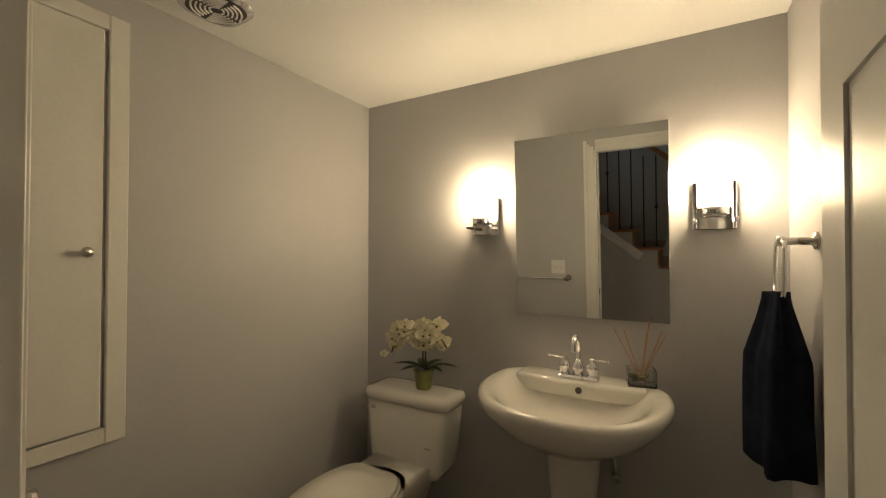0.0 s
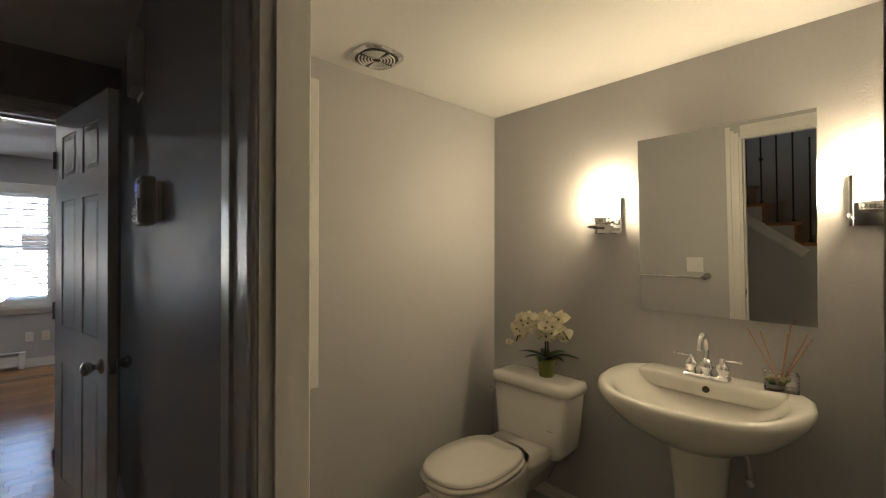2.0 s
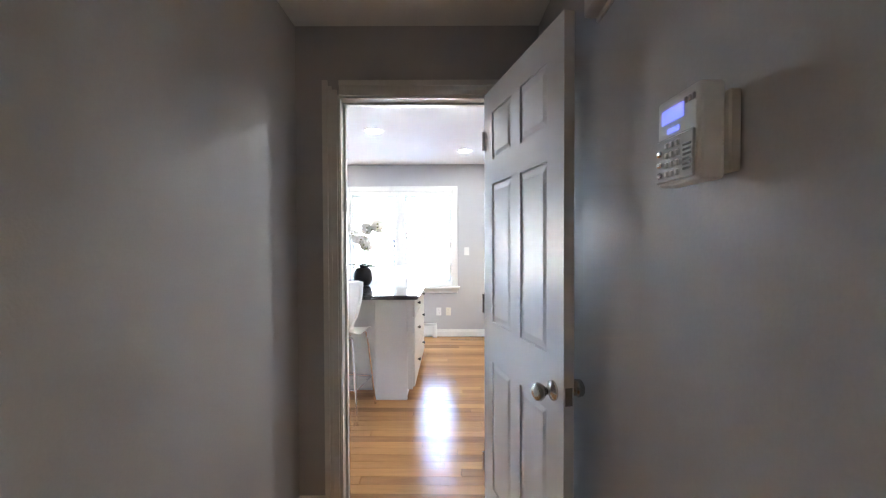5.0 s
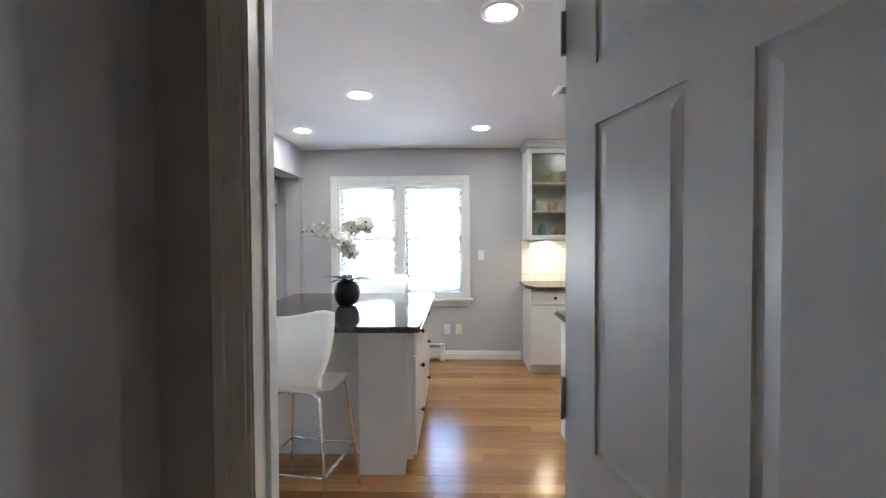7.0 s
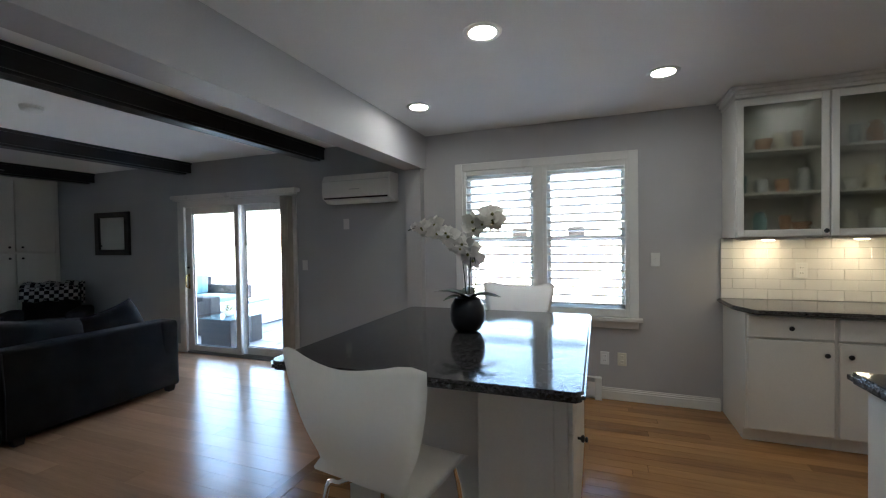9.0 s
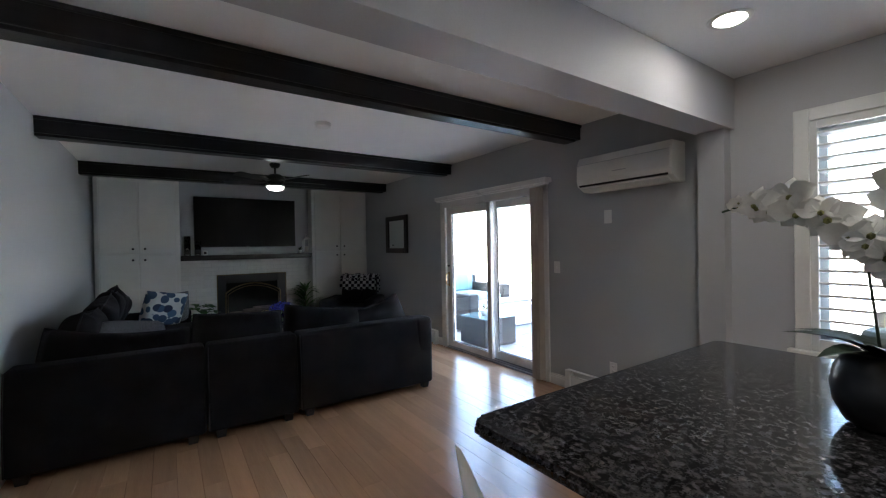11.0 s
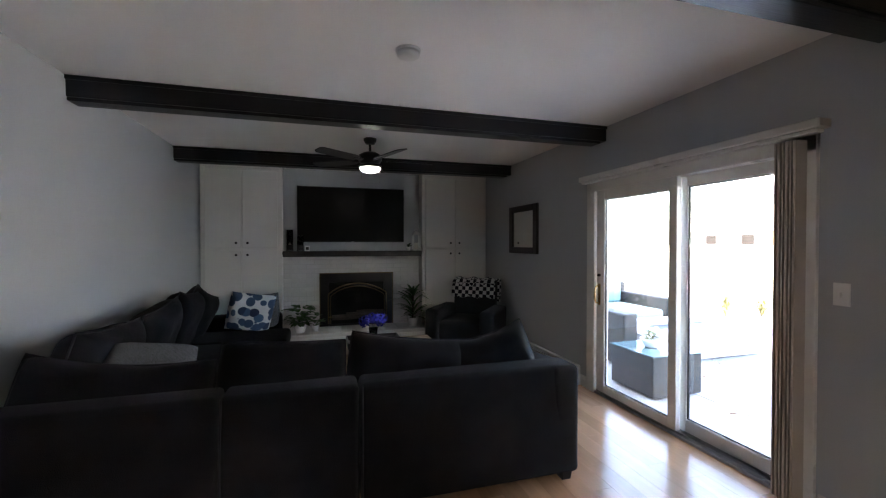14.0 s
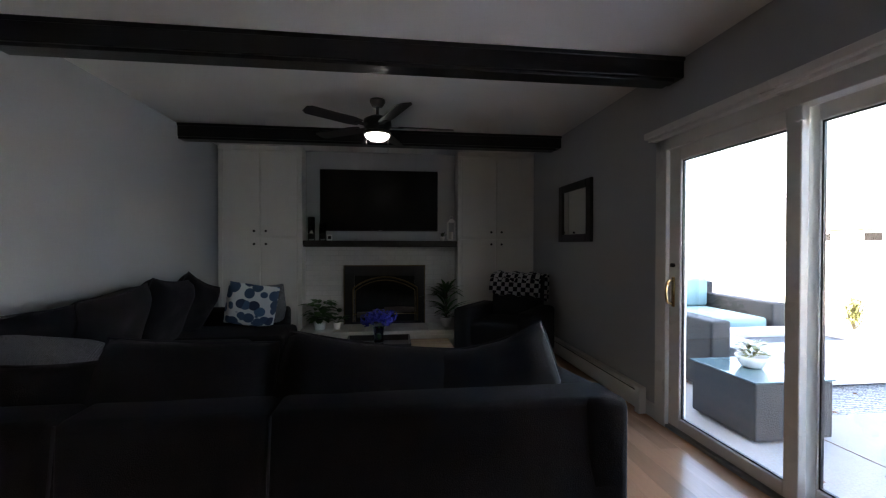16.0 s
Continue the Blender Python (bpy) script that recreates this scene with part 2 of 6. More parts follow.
def lathe(profile, n=28, at=(0, 0, 0)):
    """Turned body from (radius, height) pairs."""
    bm = bmesh.new()
    rings = []
    for r, z in profile:
        rings.append([bm.verts.new((at[0] + r * math.cos(2 * math.pi * i / n), at[1] + r * math.sin(2 * math.pi * i / n), at[2] + z)) for i in range(n)])
    for p, q in zip(rings, rings[1:]):
        for i in range(n):
            bm.faces.new((p[i], p[(i + 1) % n], q[(i + 1) % n], q[i]))
    bm.faces.new(rings[0][::-1])
    bm.faces.new(rings[-1])
    return bm


def rod(points, r, n=10, r2=None):
    """A tube along points, tapering to r2."""
    bm = bmesh.new()
    pts = [Vector(p) for p in points]
    rings = []
    for k, p in enumerate(pts):
        d = (pts[min(k + 1, len(pts) - 1)] - pts[max(k - 1, 0)]).normalized()
        q = d.to_track_quat("Z", "Y").to_matrix()
        rr = r if r2 is None else r + (r2 - r) * k / (len(pts) - 1)
        rings.append([bm.verts.new(p + q @ Vector((rr * math.cos(2 * math.pi * i / n), rr * math.sin(2 * math.pi * i / n), 0))) for i in range(n)])
    for a, b in zip(rings, rings[1:]):
        best = min(range(n), key=lambda s: (b[s].co - a[0].co).length)
        for i in range(n):
            bm.faces.new((a[i], a[(i + 1) % n], b[(i + 1 + best) % n], b[(i + best) % n]))
    bm.faces.new(rings[0][::-1])
    bm.faces.new(rings[-1])
    return bm


def bend(points, n=6):
    """A smooth curve through points."""
    pts = [Vector(p) for p in points]
    out = []
    for i in range(len(pts) - 1):
        p0, p1, p2, p3 = pts[max(i - 1, 0)], pts[i], pts[i + 1], pts[min(i + 2, len(pts) - 1)]
        for k in range(n):
            t = k / n
            out.append(0.5 * (2 * p1 + (p2 - p0) * t + (2 * p0 - 5 * p1 + 4 * p2 - p3) * t * t + (3 * p1 - p0 - 3 * p2 + p3) * t ** 3))
    return out + [pts[-1]]


def prism(outline, z0, z1, bev=0.0, seg=2):
    """A flat outline (x, y) raised from z0 to z1."""
    bm = bmesh.new()
    lo = [bm.verts.new((x, y, z0)) for x, y in outline]
    hi = [bm.verts.new((x, y, z1)) for x, y in outline]
    bm.faces.new(lo[::-1])
    bm.faces.new(hi)
    n = len(lo)
    for i in range(n):
        bm.faces.new((lo[i], lo[(i + 1) % n], hi[(i + 1) % n], hi[i]))
    bmesh.ops.recalc_face_normals(bm, faces=bm.faces[:])
    if bev:
        bmesh.ops.bevel(bm, geom=[e for e in bm.edges if abs(e.verts[0].co.z - e.verts[1].co.z) < 1e-6], offset=bev, segments=seg, affect="EDGES")
    return bm


def loft(sections):
    """Closed rings of equal length, skinned and capped."""
    bm = bmesh.new()
    rings = [[bm.verts.new(p) for p in s] for s in sections]
    n = len(rings[0])
    for a, b in zip(rings, rings[1:]):
        for i in range(n):
            bm.faces.new((a[i], a[(i + 1) % n], b[(i + 1) % n], b[i]))
    bm.faces.new(rings[0][::-1])
    bm.faces.new(rings[-1])
    bmesh.ops.recalc_face_normals(bm, faces=bm.faces[:])
    return bm


def pillow(w, h, d, seed=0, n=16, sag=0.03, e=4):
    """A stuffed cushion in the xz plane, w wide, h high, d thick, with puckered edges."""
    bm = bmesh.new()
    sides = []
    for s in (1, -1):
        grid = []
        for j in range(n + 1):
            row = []
            for i in range(n + 1):
                u, v = 2 * i / n - 1, 2 * j / n - 1
                t = max(0.0, (1 - abs(u) ** e) * (1 - abs(v) ** e)) ** 0.5
                wr = noise.noise(Vector((u * 2.2 + seed * 7, v * 2.2, s + seed))) * 0.12
                pinch = 1 - 0.06 * (abs(u) ** 2) * (abs(v) ** 2) - 0.045 * (1 - abs(u) ** 2) * abs(v) ** 3 - 0.045 * (1 - abs(v) ** 2) * abs(u) ** 3
                row.append(bm.verts.new((u * w / 2 * pinch, s * d / 2 * t * (1 + wr), v * h / 2 * pinch - sag * (v > 0) * v * (1 - u * u) * (1 + wr * 4))))
            grid.append(row)
        for j in range(n):
            for i in range(n):
                q = (grid[j][i], grid[j][i + 1], grid[j + 1][i + 1], grid[j + 1][i])
                bm.faces.new(q if s < 0 else q[::-1])
        sides.append(grid)
    bmesh.ops.remove_doubles(bm, verts=bm.verts[:], dist=1e-4)
    return bm


def blob(r, at=(0, 0, 0), sub=2, squash=(1, 1, 1)):
    bm = bmesh.new()
    bmesh.ops.create_icosphere(bm, subdivisions=sub, radius=r)
    for v in bm.verts:
        v.co = Vector((v.co.x * squash[0] + at[0], v.co.y * squash[1] + at[1], v.co.z * squash[2] + at[2]))
    return bm


def leaf(length, width, m, fold=0.2, droop=0.3, n=6):
    bm = bmesh.new()
    rows = []
    for k in range(n + 1):
        t = k / n
        wd = width * math.sin(math.pi * min(1, t * 0.93 + 0.07)) ** 0.8 / 2
        y, z = length * t, -droop * length * t * t
        rows.append([bm.verts.new((-wd, y, z + fold * wd)), bm.verts.new((0, y, z)), bm.verts.new((wd, y, z + fold * wd))])
    for a, b in zip(rows, rows[1:]):
        bm.faces.new((a[0], a[1], b[1], b[0]))
        bm.faces.new((a[1], a[2], b[2], b[1]))
    bm.transform(m)
    return bm
# ---- structure ----
CK, CH, CB = 2.48, 2.43, 2.235  # ceilings: kitchen and family room, hall, bathroom


def wall(name, a, b, material=WALL):
    return solid(name, box(a, b), material, kind="structure")


# north wall with the sliding door (x -5.10 to -3.32) and two windows
NY0, NY1 = 6.95, 7.10
wall("wall_north_family", (-8.2, NY0, 0), (-5.10, NY1, CK), FWALL)
wall("wall_north_over_slider", (-5.10, NY0, 1.98), (-3.32, NY1, CK), FWALL)
wall("wall_north_middle", (-3.32, NY0, 0), (-1.72, NY1, CK), FWALL)
wall("wall_north_left_of_window", (-1.72, NY0, 0), (-1.22, NY1, CK))
wall("wall_north_under_window", (-1.22, NY0, 0), (0.26, NY1, 0.74))
wall("wall_north_over_window", (-1.22, NY0, 2.10), (0.26, NY1, CK))
wall("wall_north_between", (0.26, NY0, 0), (2.90, NY1, CK))
wall("wall_north_under_sink_window", (2.90, NY0, 0), (3.9, NY1, 1.25))
wall("wall_north_over_sink_window", (2.90, NY0, 2.03), (3.9, NY1, CK))
wall("wall_north_east_end", (3.9, NY0, 0), (4.4, NY1, CK))
wall("wall_east", (4.3, 3.0, 0), (4.4, NY0, CK))
# hall end wall with the doorway to the kitchen
wall("wall_hall_end_west", (-1.85, 3.30, 0), (-0.433, 3.425, CK))
wall("wall_hall_end_east", (0.387, 3.30, 0), (4.3, 3.425, CK))
wall("wall_hall_end_over", (-0.433, 3.30, 2.092), (0.387, 3.425, CK))
# hall east wall with the bathroom doorway
wall("wall_hall_east_north", (0.56, 1.03, 0), (0.64, 3.30, CK))
wall("wall_hall_east_over", (0.56, 0.29, 2.05), (0.64, 1.03, CK))
wall("wall_hall_east_south", (0.56, -1.3, 0), (0.64, 0.29, CK))
wall("wall_hall_south", (-1.75, -1.4, 0), (0.64, -1.3, 3.6))
# hall west wall: full at the far end, cut along the stair before it
wall("wall_hall_west", (-0.737, 2.36, 0), (-0.637, 3.30, 3.6))
bm = prism([(-1.3, 0.0), (2.36, 0.0), (2.36, 2.36), (-1.3, -0.65)][:3] + [(-0.50, 0.0)], -0.737, -0.637)
bm.transform(Matrix(((0, 0, 1, 0), (1, 0, 0, 0), (0, 1, 0, 0), (0, 0, 0, 1))))
solid("wall_under_stair", bm, WALL, kind="structure")
wall("wall_stair_far", (-1.75, -1.3, 0), (-1.65, 3.30, 3.6))
solid("ceiling_stair", box((-1.75, -1.4, 3.6), (-0.6, 3.4, 3.7)), CEIL, kind="structure")
wall("wall_stair_top", (-0.70, -1.3, CH + 0.1), (-0.60, 2.36, 3.6))
# bathroom shell
wall("wall_bath_north", (0.64, 2.005, 0), (2.44, 2.105, CK))
wall("wall_bath_east", (2.34, 0.0, 0), (2.44, 2.005, CK))
wall("wall_bath_south", (0.64, 0.0, 0), (2.34, 0.105, CK))
# family room shell
LDX0, LDX1 = -3.69, -2.87
wall("wall_south_family_west", (-8.2, 2.79, 0), (LDX0, 2.91, CK), FWALL)
wall("wall_south_family_over_door", (LDX0, 2.79, 1.91), (LDX1, 2.91, CK), FWALL)
wall("wall_south_family_east", (LDX1, 2.79, 0), (-1.85, 2.91, CK), FWALL)
wall("wall_family_jog", (-1.85, 2.91, 0), (-1.75, 3.14, CK), FWALL)
wall("wall_closet_back", (LDX0 - 0.1, 2.3, 0), (LDX1 + 0.1, 2.4, CK))
wall("wall_west", (-8.2, 2.91, 0), (-8.0, NY0, CK), FWALL)
solid("ceiling_kitchen", box((-1.72, 2.95, CK), (4.4, 7.1, CK + 0.1)), CEIL, kind="structure")
solid("ceiling_family", box((-8.2, 2.3, CK), (-1.72, 7.1, CK + 0.1)), CEIL, kind="structure")
solid("ceiling_hall", box((-0.637, -1.4, CH), (0.56, 3.30, CH + 0.1)), CEIL, kind="structure")
solid("ceiling_bathroom", box((0.64, 0.105, CB), (2.34, 2.005, CB + 0.1)), CEIL, kind="structure")
# unseen slab over all the ceilings, added to block sky and sun from above
solid("roof_slab", box((-8.6, -1.6, 3.7), (4.8, 7.6, 3.85)), CEIL, kind="structure")
# header and pilaster between kitchen and family room
solid("header_beam", join(box((-1.83, 3.197, 2.14), (-1.62, 6.95, CK)), ), WALL, kind="structure")
solid("pilaster", box((-1.81, 6.85, 0), (-1.645, 6.95, 2.14)), WALL, kind="structure")
# outer ground and subfloors
solid("ground", box((-400, 7.10, -0.3), (400, 800, -0.10)), CONC, kind="structure")
solid("subfloor", box((-8.2, -1.4, -0.30), (4.4, 7.10, -0.022)), GAP, kind="structure")
solid("floor_bathroom", box((0.60, 0.105, -0.02), (2.34, 2.005, 0.0)), mat("bath_floor_vinyl", (0.35, 0.33, 0.30), 0.4), kind="structure")


def trim_run(name, x0, y0, x1, y1, h=0.105, t=0.016, material=TRIM):
    """Skirting with a stepped top along a straight wall; the wall lies on its left."""
    d = Vector((x1 - x0, y1 - y0, 0))
    ln = d.length
    bm = join(box((0, -t, 0), (ln, 0, h * 0.72), 0.003), box((0, -t * 0.75, h * 0.72), (ln, 0, h * 0.86), 0.002), box((0, -t * 0.45, h * 0.86), (ln, 0, h), 0.003))
    bm.transform(pose(x0, y0, 0, 0, 0, math.degrees(math.atan2(d.y, d.x))))
    return solid(name, bm, material, kind="structure")


trim_run("baseboard", -1.645, 6.95, 0.93, 6.95)
trim_run("baseboard", -3.24, 6.95, -1.81, 6.95)
trim_run("baseboard", -7.77, 6.95, -5.18, 6.95)
trim_run("baseboard", -0.637, 1.0, -0.637, 3.30)
trim_run("baseboard", -0.637, 3.30, -0.505, 3.30)
trim_run("baseboard", 0.56, 3.30, 0.56, 1.20)
trim_run("baseboard", 0.66, 2.005, 2.34, 2.005, 0.07)
trim_run("baseboard", 2.34, 2.005, 2.34, 0.105, 0.07)
trim_run("baseboard", -3.80, 2.91, -7.77, 2.91)


def casing(name, axis, at, lo, hi, top, w, t, both=None):
    """A door's casing on one face: two legs and a head with a moulded profile. axis: the way in which the wall runs."""
    sets = []
    for u0, u1, z0, z1, vert, flip in ((lo - w, lo, 0, top + w, True, 1), (hi, hi + w, 0, top + w, True, -1), (lo, hi, top, top + w, False, 1)):
        for f0, f1, k in ((0.0, 0.32, 1.0), (0.32, 0.55, 0.6), (0.55, 0.88, 0.8), (0.88, 1.0, 0.45)):
            if vert:
                a, b = (u0 + f0 * w, u0 + f1 * w) if flip > 0 else (u1 - f1 * w, u1 - f0 * w)
                c = (a, b, z0, z1 - (f0 * w if True else 0))
            else:
                c = (u0, u1, z1 - f1 * w, z1 - f0 * w)
            d0, d1 = (at, at + t * k) if t > 0 else (at + t * k, at)
            if axis == "x":
                sets.append(box((c[0], d0, c[2]), (c[1], d1, c[3]), 0.0015))
            else:
                sets.append(box((d0, c[0], c[2]), (d1, c[1], c[3]), 0.0015))
    return solid(name, join(*sets), TRIM, kind="structure")


def jamb(name, axis, a0, a1, lo, hi, top, t=0.017):
    if axis == "x":
        bm = join(box((lo - t, a0, 0), (lo, a1, top)), box((hi, a0, 0), (hi + t, a1, top)), box((lo - t, a0, top), (hi + t, a1, top + t)),
                  box((lo, (a0 + a1) / 2 - 0.004, 0), (lo + 0.011, (a0 + a1) / 2 + 0.03, top)), box((lo, (a0 + a1) / 2 - 0.004, top - 0.011), (hi, (a0 + a1) / 2 + 0.03, top)))
    else:
        bm = join(box((a0, lo - t, 0), (a1, lo, top)), box((a0, hi, 0), (a1, hi + t, top)), box((a0, lo - t, top), (a1, hi + t, top + t)),
                  box(((a0 + a1) / 2 - 0.02, hi - 0.011, 0), ((a0 + a1) / 2 + 0.005, hi, top)))
    return solid(name, bm, TRIM, kind="structure")


jamb("trim_kitchen_door_jamb", "x", 3.297, 3.428, -0.416, 0.370, 2.075)
casing("trim_kitchen_door_hall", "x", 3.30, -0.421, 0.375, 2.080, 0.082, -0.017)
casing("trim_kitchen_door_kitchen", "x", 3.425, -0.421, 0.375, 2.080, 0.086, 0.014)
jamb("trim_bath_door_jamb", "y", 0.556, 0.644, 0.307, 1.013, 2.033)
casing("trim_bath_door_hall", "y", 0.56, 0.302, 1.018, 2.038, 0.16, -0.019)
casing("trim_bath_door_bath", "y", 0.64, 0.302, 1.018, 2.038, 0.09, 0.017)
jamb("trim_closet_door_jamb", "x", 2.787, 2.913, LDX0 + 0.017, LDX1 - 0.017, 1.89)
casing("trim_closet_door", "x", 2.91, LDX0 + 0.012, LDX1 - 0.012, 1.90, 0.098, 0.018)


def six_panel(name, at, rz, wd, ht, th, label, knob_z=0.90, knobs=True, back=True):
    """A moulded six-panel door, hinged at its own x 0, running along +x; the faces look along y."""
    d = thing(name, at, rz, label, "door", kind="structure")
    bm = box((0, 0.006, 0), (wd, th - 0.006, ht))
    st, mid = 0.11, 0.095
    pw = (wd - 2 * st - mid) / 2
    rows = tuple((a * ht / 2.03, b * ht / 2.03) for a, b in ((0.22, 0.80), (0.98, 1.60), (1.71, 1.92)))
    skins, panels = [], []
    for y0, y1, out in ((0, 0.006, -1), (th - 0.006, th, 1)):
        xs = [0, st, st + pw, st + pw + mid, wd - st, wd]
        for a, b in ((xs[0], xs[1]), (xs[2], xs[3]), (xs[4], xs[5])):
            skins.append(box((a, y0, 0), (b, y1, ht)))
        zs = [0] + [z for r in rows for z in r] + [ht]
        for a, b in ((xs[1], xs[2]), (xs[3], xs[4])):
            for z0, z1 in zip(zs[0::2], zs[1::2]):
                skins.append(box((a, y0, z0), (b, y1, z1)))
            for z0, z1 in rows:
                f = bmesh.new()
                e, yo, yi = 0.032, (y0 if out < 0 else y1), (0.006 if out < 0 else th - 0.006)
                r1 = [(a, z0), (b, z0), (b, z1), (a, z1)]
                r2 = [(a + e * 0.35, z0 + e * 0.35), (b - e * 0.35, z0 + e * 0.35), (b - e * 0.35, z1 - e * 0.35), (a + e * 0.35, z1 - e * 0.35)]
                r3 = [(a + e, z0 + e), (b - e, z0 + e), (b - e, z1 - e), (a + e, z1 - e)]
                g = [[f.verts.new((x, y, z)) for x, z in r] for r, y in ((r1, yi + out * 0.0005), (r2, yi + out * 0.001), (r3, yo - out * 0.001))]
                for p, q in zip(g, g[1:]):
                    for i in range(4):
                        f.faces.new((p[i], p[(i + 1) % 4], q[(i + 1) % 4], q[i]))
                f.faces.new(g[2])
                bmesh.ops.recalc_face_normals(f, faces=f.faces[:])
                panels.append(f)
    part("door_slab", join(bm, *skins), DOORP, d)
    for f in panels:
        part("panel", f, DOORP, d)
    if knobs:
        for s, y in ((-1, 0.0), (1, th)):
            prof = [(0.032, 0), (0.032, 0.006), (0.014, 0.010), (0.012, 0.028), (0.022, 0.036), (0.029, 0.050), (0.027, 0.062), (0.016, 0.069), (0.004, 0.071)]
            k = lathe(prof, 20)
            k.transform(pose(wd - 0.065, y, knob_z, 90 if s < 0 else -90))
            part("knob", k, NICK, d, "round brushed nickel knob", True)
        part("latch_plate", box((wd, th / 2 - 0.012, knob_z - 0.028), (wd + 0.0015, th / 2 + 0.012, knob_z + 0.028)), NICK, d)
    for z in (0.25, 1.02, 1.80):
        part("hinge", lathe([(0.006, 0), (0.006, 0.09)], 10, (0.0, -0.006, z)), NICK, d)
    return d


six_panel("door_1", (0.287, 3.25, 0.008), -77.2, 0.752, 2.062, 0.035, "white six-panel wooden door standing open against hall wall", 0.885)
six_panel("door_2", (0.656, 0.232, 0.008), -1.6, 0.668, 2.022, 0.035, "white six-panel bathroom door standing open inwards", 0.90)
six_panel("door_3", (LDX0 + 0.048, 2.796, 0.006), 0.0, 0.752, 1.88, 0.035, "closed white six-panel closet door with grey shine", 0.9, False)


# ---- windows ----
def shutter_window(name, x0, x1, z0, z1, sashes, label, pitch=0.072):
    """A white cased window with louvred shutter leaves; sashes: list of (x0, x1, z0, z1) clear openings."""
    w = thing(name, ((x0 + x1) / 2, NY0, z0), 0, label, "window", kind="structure")
    cw = 0.075
    part("window_frame", join(box((x0, NY0 - 0.022, z0), (x0 + cw, NY0, z1), 0.004), box((x1 - cw, NY0 - 0.022, z0), (x1, NY0, z1), 0.004),
                              box((x0 + cw, NY0 - 0.022, z1 - cw), (x1 - cw, NY0, z1), 0.004)), TRIM, w, w=True)
    part("window_sill", join(box((x0 - 0.03, NY0 - 0.06, z0 - 0.005), (x1 + 0.03, NY0, z0 + 0.028), 0.006, 2), box((x0, NY0 - 0.018, z0 - 0.07), (x1, NY0, z0 - 0.005), 0.004)), TRIM, w, w=True)
    for (p0, p1, p2, p3), (q0, q1, q2, q3) in zip(sashes, sashes[1:]):
        part("mullion", box(((p1 + q0) / 2 - 0.03, NY0 - 0.014, p2 - 0.08), ((p1 + q0) / 2 + 0.03, NY0 + 0.10, p3 + 0.06), 0.003), TRIM, w, w=True)
    for a, b, c, d in sashes:
        e = 0.055
        part("shutter_frame", join(box((a - e, NY0 - 0.010, c - e - 0.015), (a, NY0 + 0.02, d + e), 0.003), box((b, NY0 - 0.010, c - e - 0.015), (b + e, NY0 + 0.02, d + e), 0.003),
                                   box((a, NY0 - 0.010, d), (b, NY0 + 0.02, d + e), 0.003), box((a, NY0 - 0.010, c - e - 0.015), (b, NY0 + 0.02, c), 0.003)), TRIM, w, w=True)
        n = int((d - c) / pitch)
        for k in range(n):
            z = c + (k + 0.5) * (d - c) / n
            s = box((a + 0.003, -0.032, -0.0065), (b - 0.003, 0.032, 0.0065), 0.003)
            s.transform(pose(0, NY0 + 0.008, z, -10))
            part("louvre", s, TRIM, w, w=True)
        zc = (c + d) / 2
        part("sash", join(box((a - 0.04, NY0 + 0.07, c - 0.05), (a + 0.028, NY0 + 0.11, d + 0.05)), box((b - 0.028, NY0 + 0.07, c - 0.05), (b + 0.04, NY0 + 0.11, d + 0.05)),
                          box((a, NY0 + 0.07, zc - 0.025), (b, NY0 + 0.11, zc + 0.025)), box((a, NY0 + 0.07, c - 0.05), (b, NY0 + 0.11, c + 0.02)), box((a, NY0 + 0.07, d - 0.02), (b, NY0 + 0.11, d + 0.05))), WINFR, w, w=True)
        for q0, q1 in ((c, zc - 0.025), (zc + 0.025, d)):
            g = part("pane", box((a, NY0 + 0.086, q0), (b, NY0 + 0.090, q1)), GLASS, w, w=True)
            g.visible_shadow = False
    return w


shutter_window("window_1", -1.305, 0.335, 0.70, 2.165, [(-1.195, -0.55, 0.80, 2.045), (-0.425, 0.232, 0.80, 2.045)], "white double window with open louvred shutters above a sill")
shutter_window("window_2", 2.82, 3.98, 1.16, 2.10, [(2.925, 3.36, 1.31, 2.00), (3.47, 3.86, 1.31, 2.00)], "small white shuttered window above the tiled backsplash")

# sliding glass door
sd = thing("door_4", (-4.2, NY0, 0), 0, "white sliding glass patio door with brass handle", "sliding door", kind="structure")
part("door_frame", join(box((-5.17, 6.925, 0), (-5.06, 7.09, 1.985), 0.003), box((-3.36, 6.925, 0), (-3.25, 7.09, 1.985), 0.003), box((-5.17, 6.925, 1.905), (-3.25, 7.09, 1.99), 0.003)), TRIM, sd, w=True)
part("door_track", join(box((-5.06, 6.93, 0), (-3.36, 7.09, 0.022), 0.003), box((-5.06, 6.955, 0.022), (-3.36, 6.962, 0.034)), box((-5.06, 7.01, 0.022), (-3.36, 7.017, 0.034))), mat("aluminium_track", (0.35, 0.35, 0.35), 0.4, 0.8), sd, w=True)


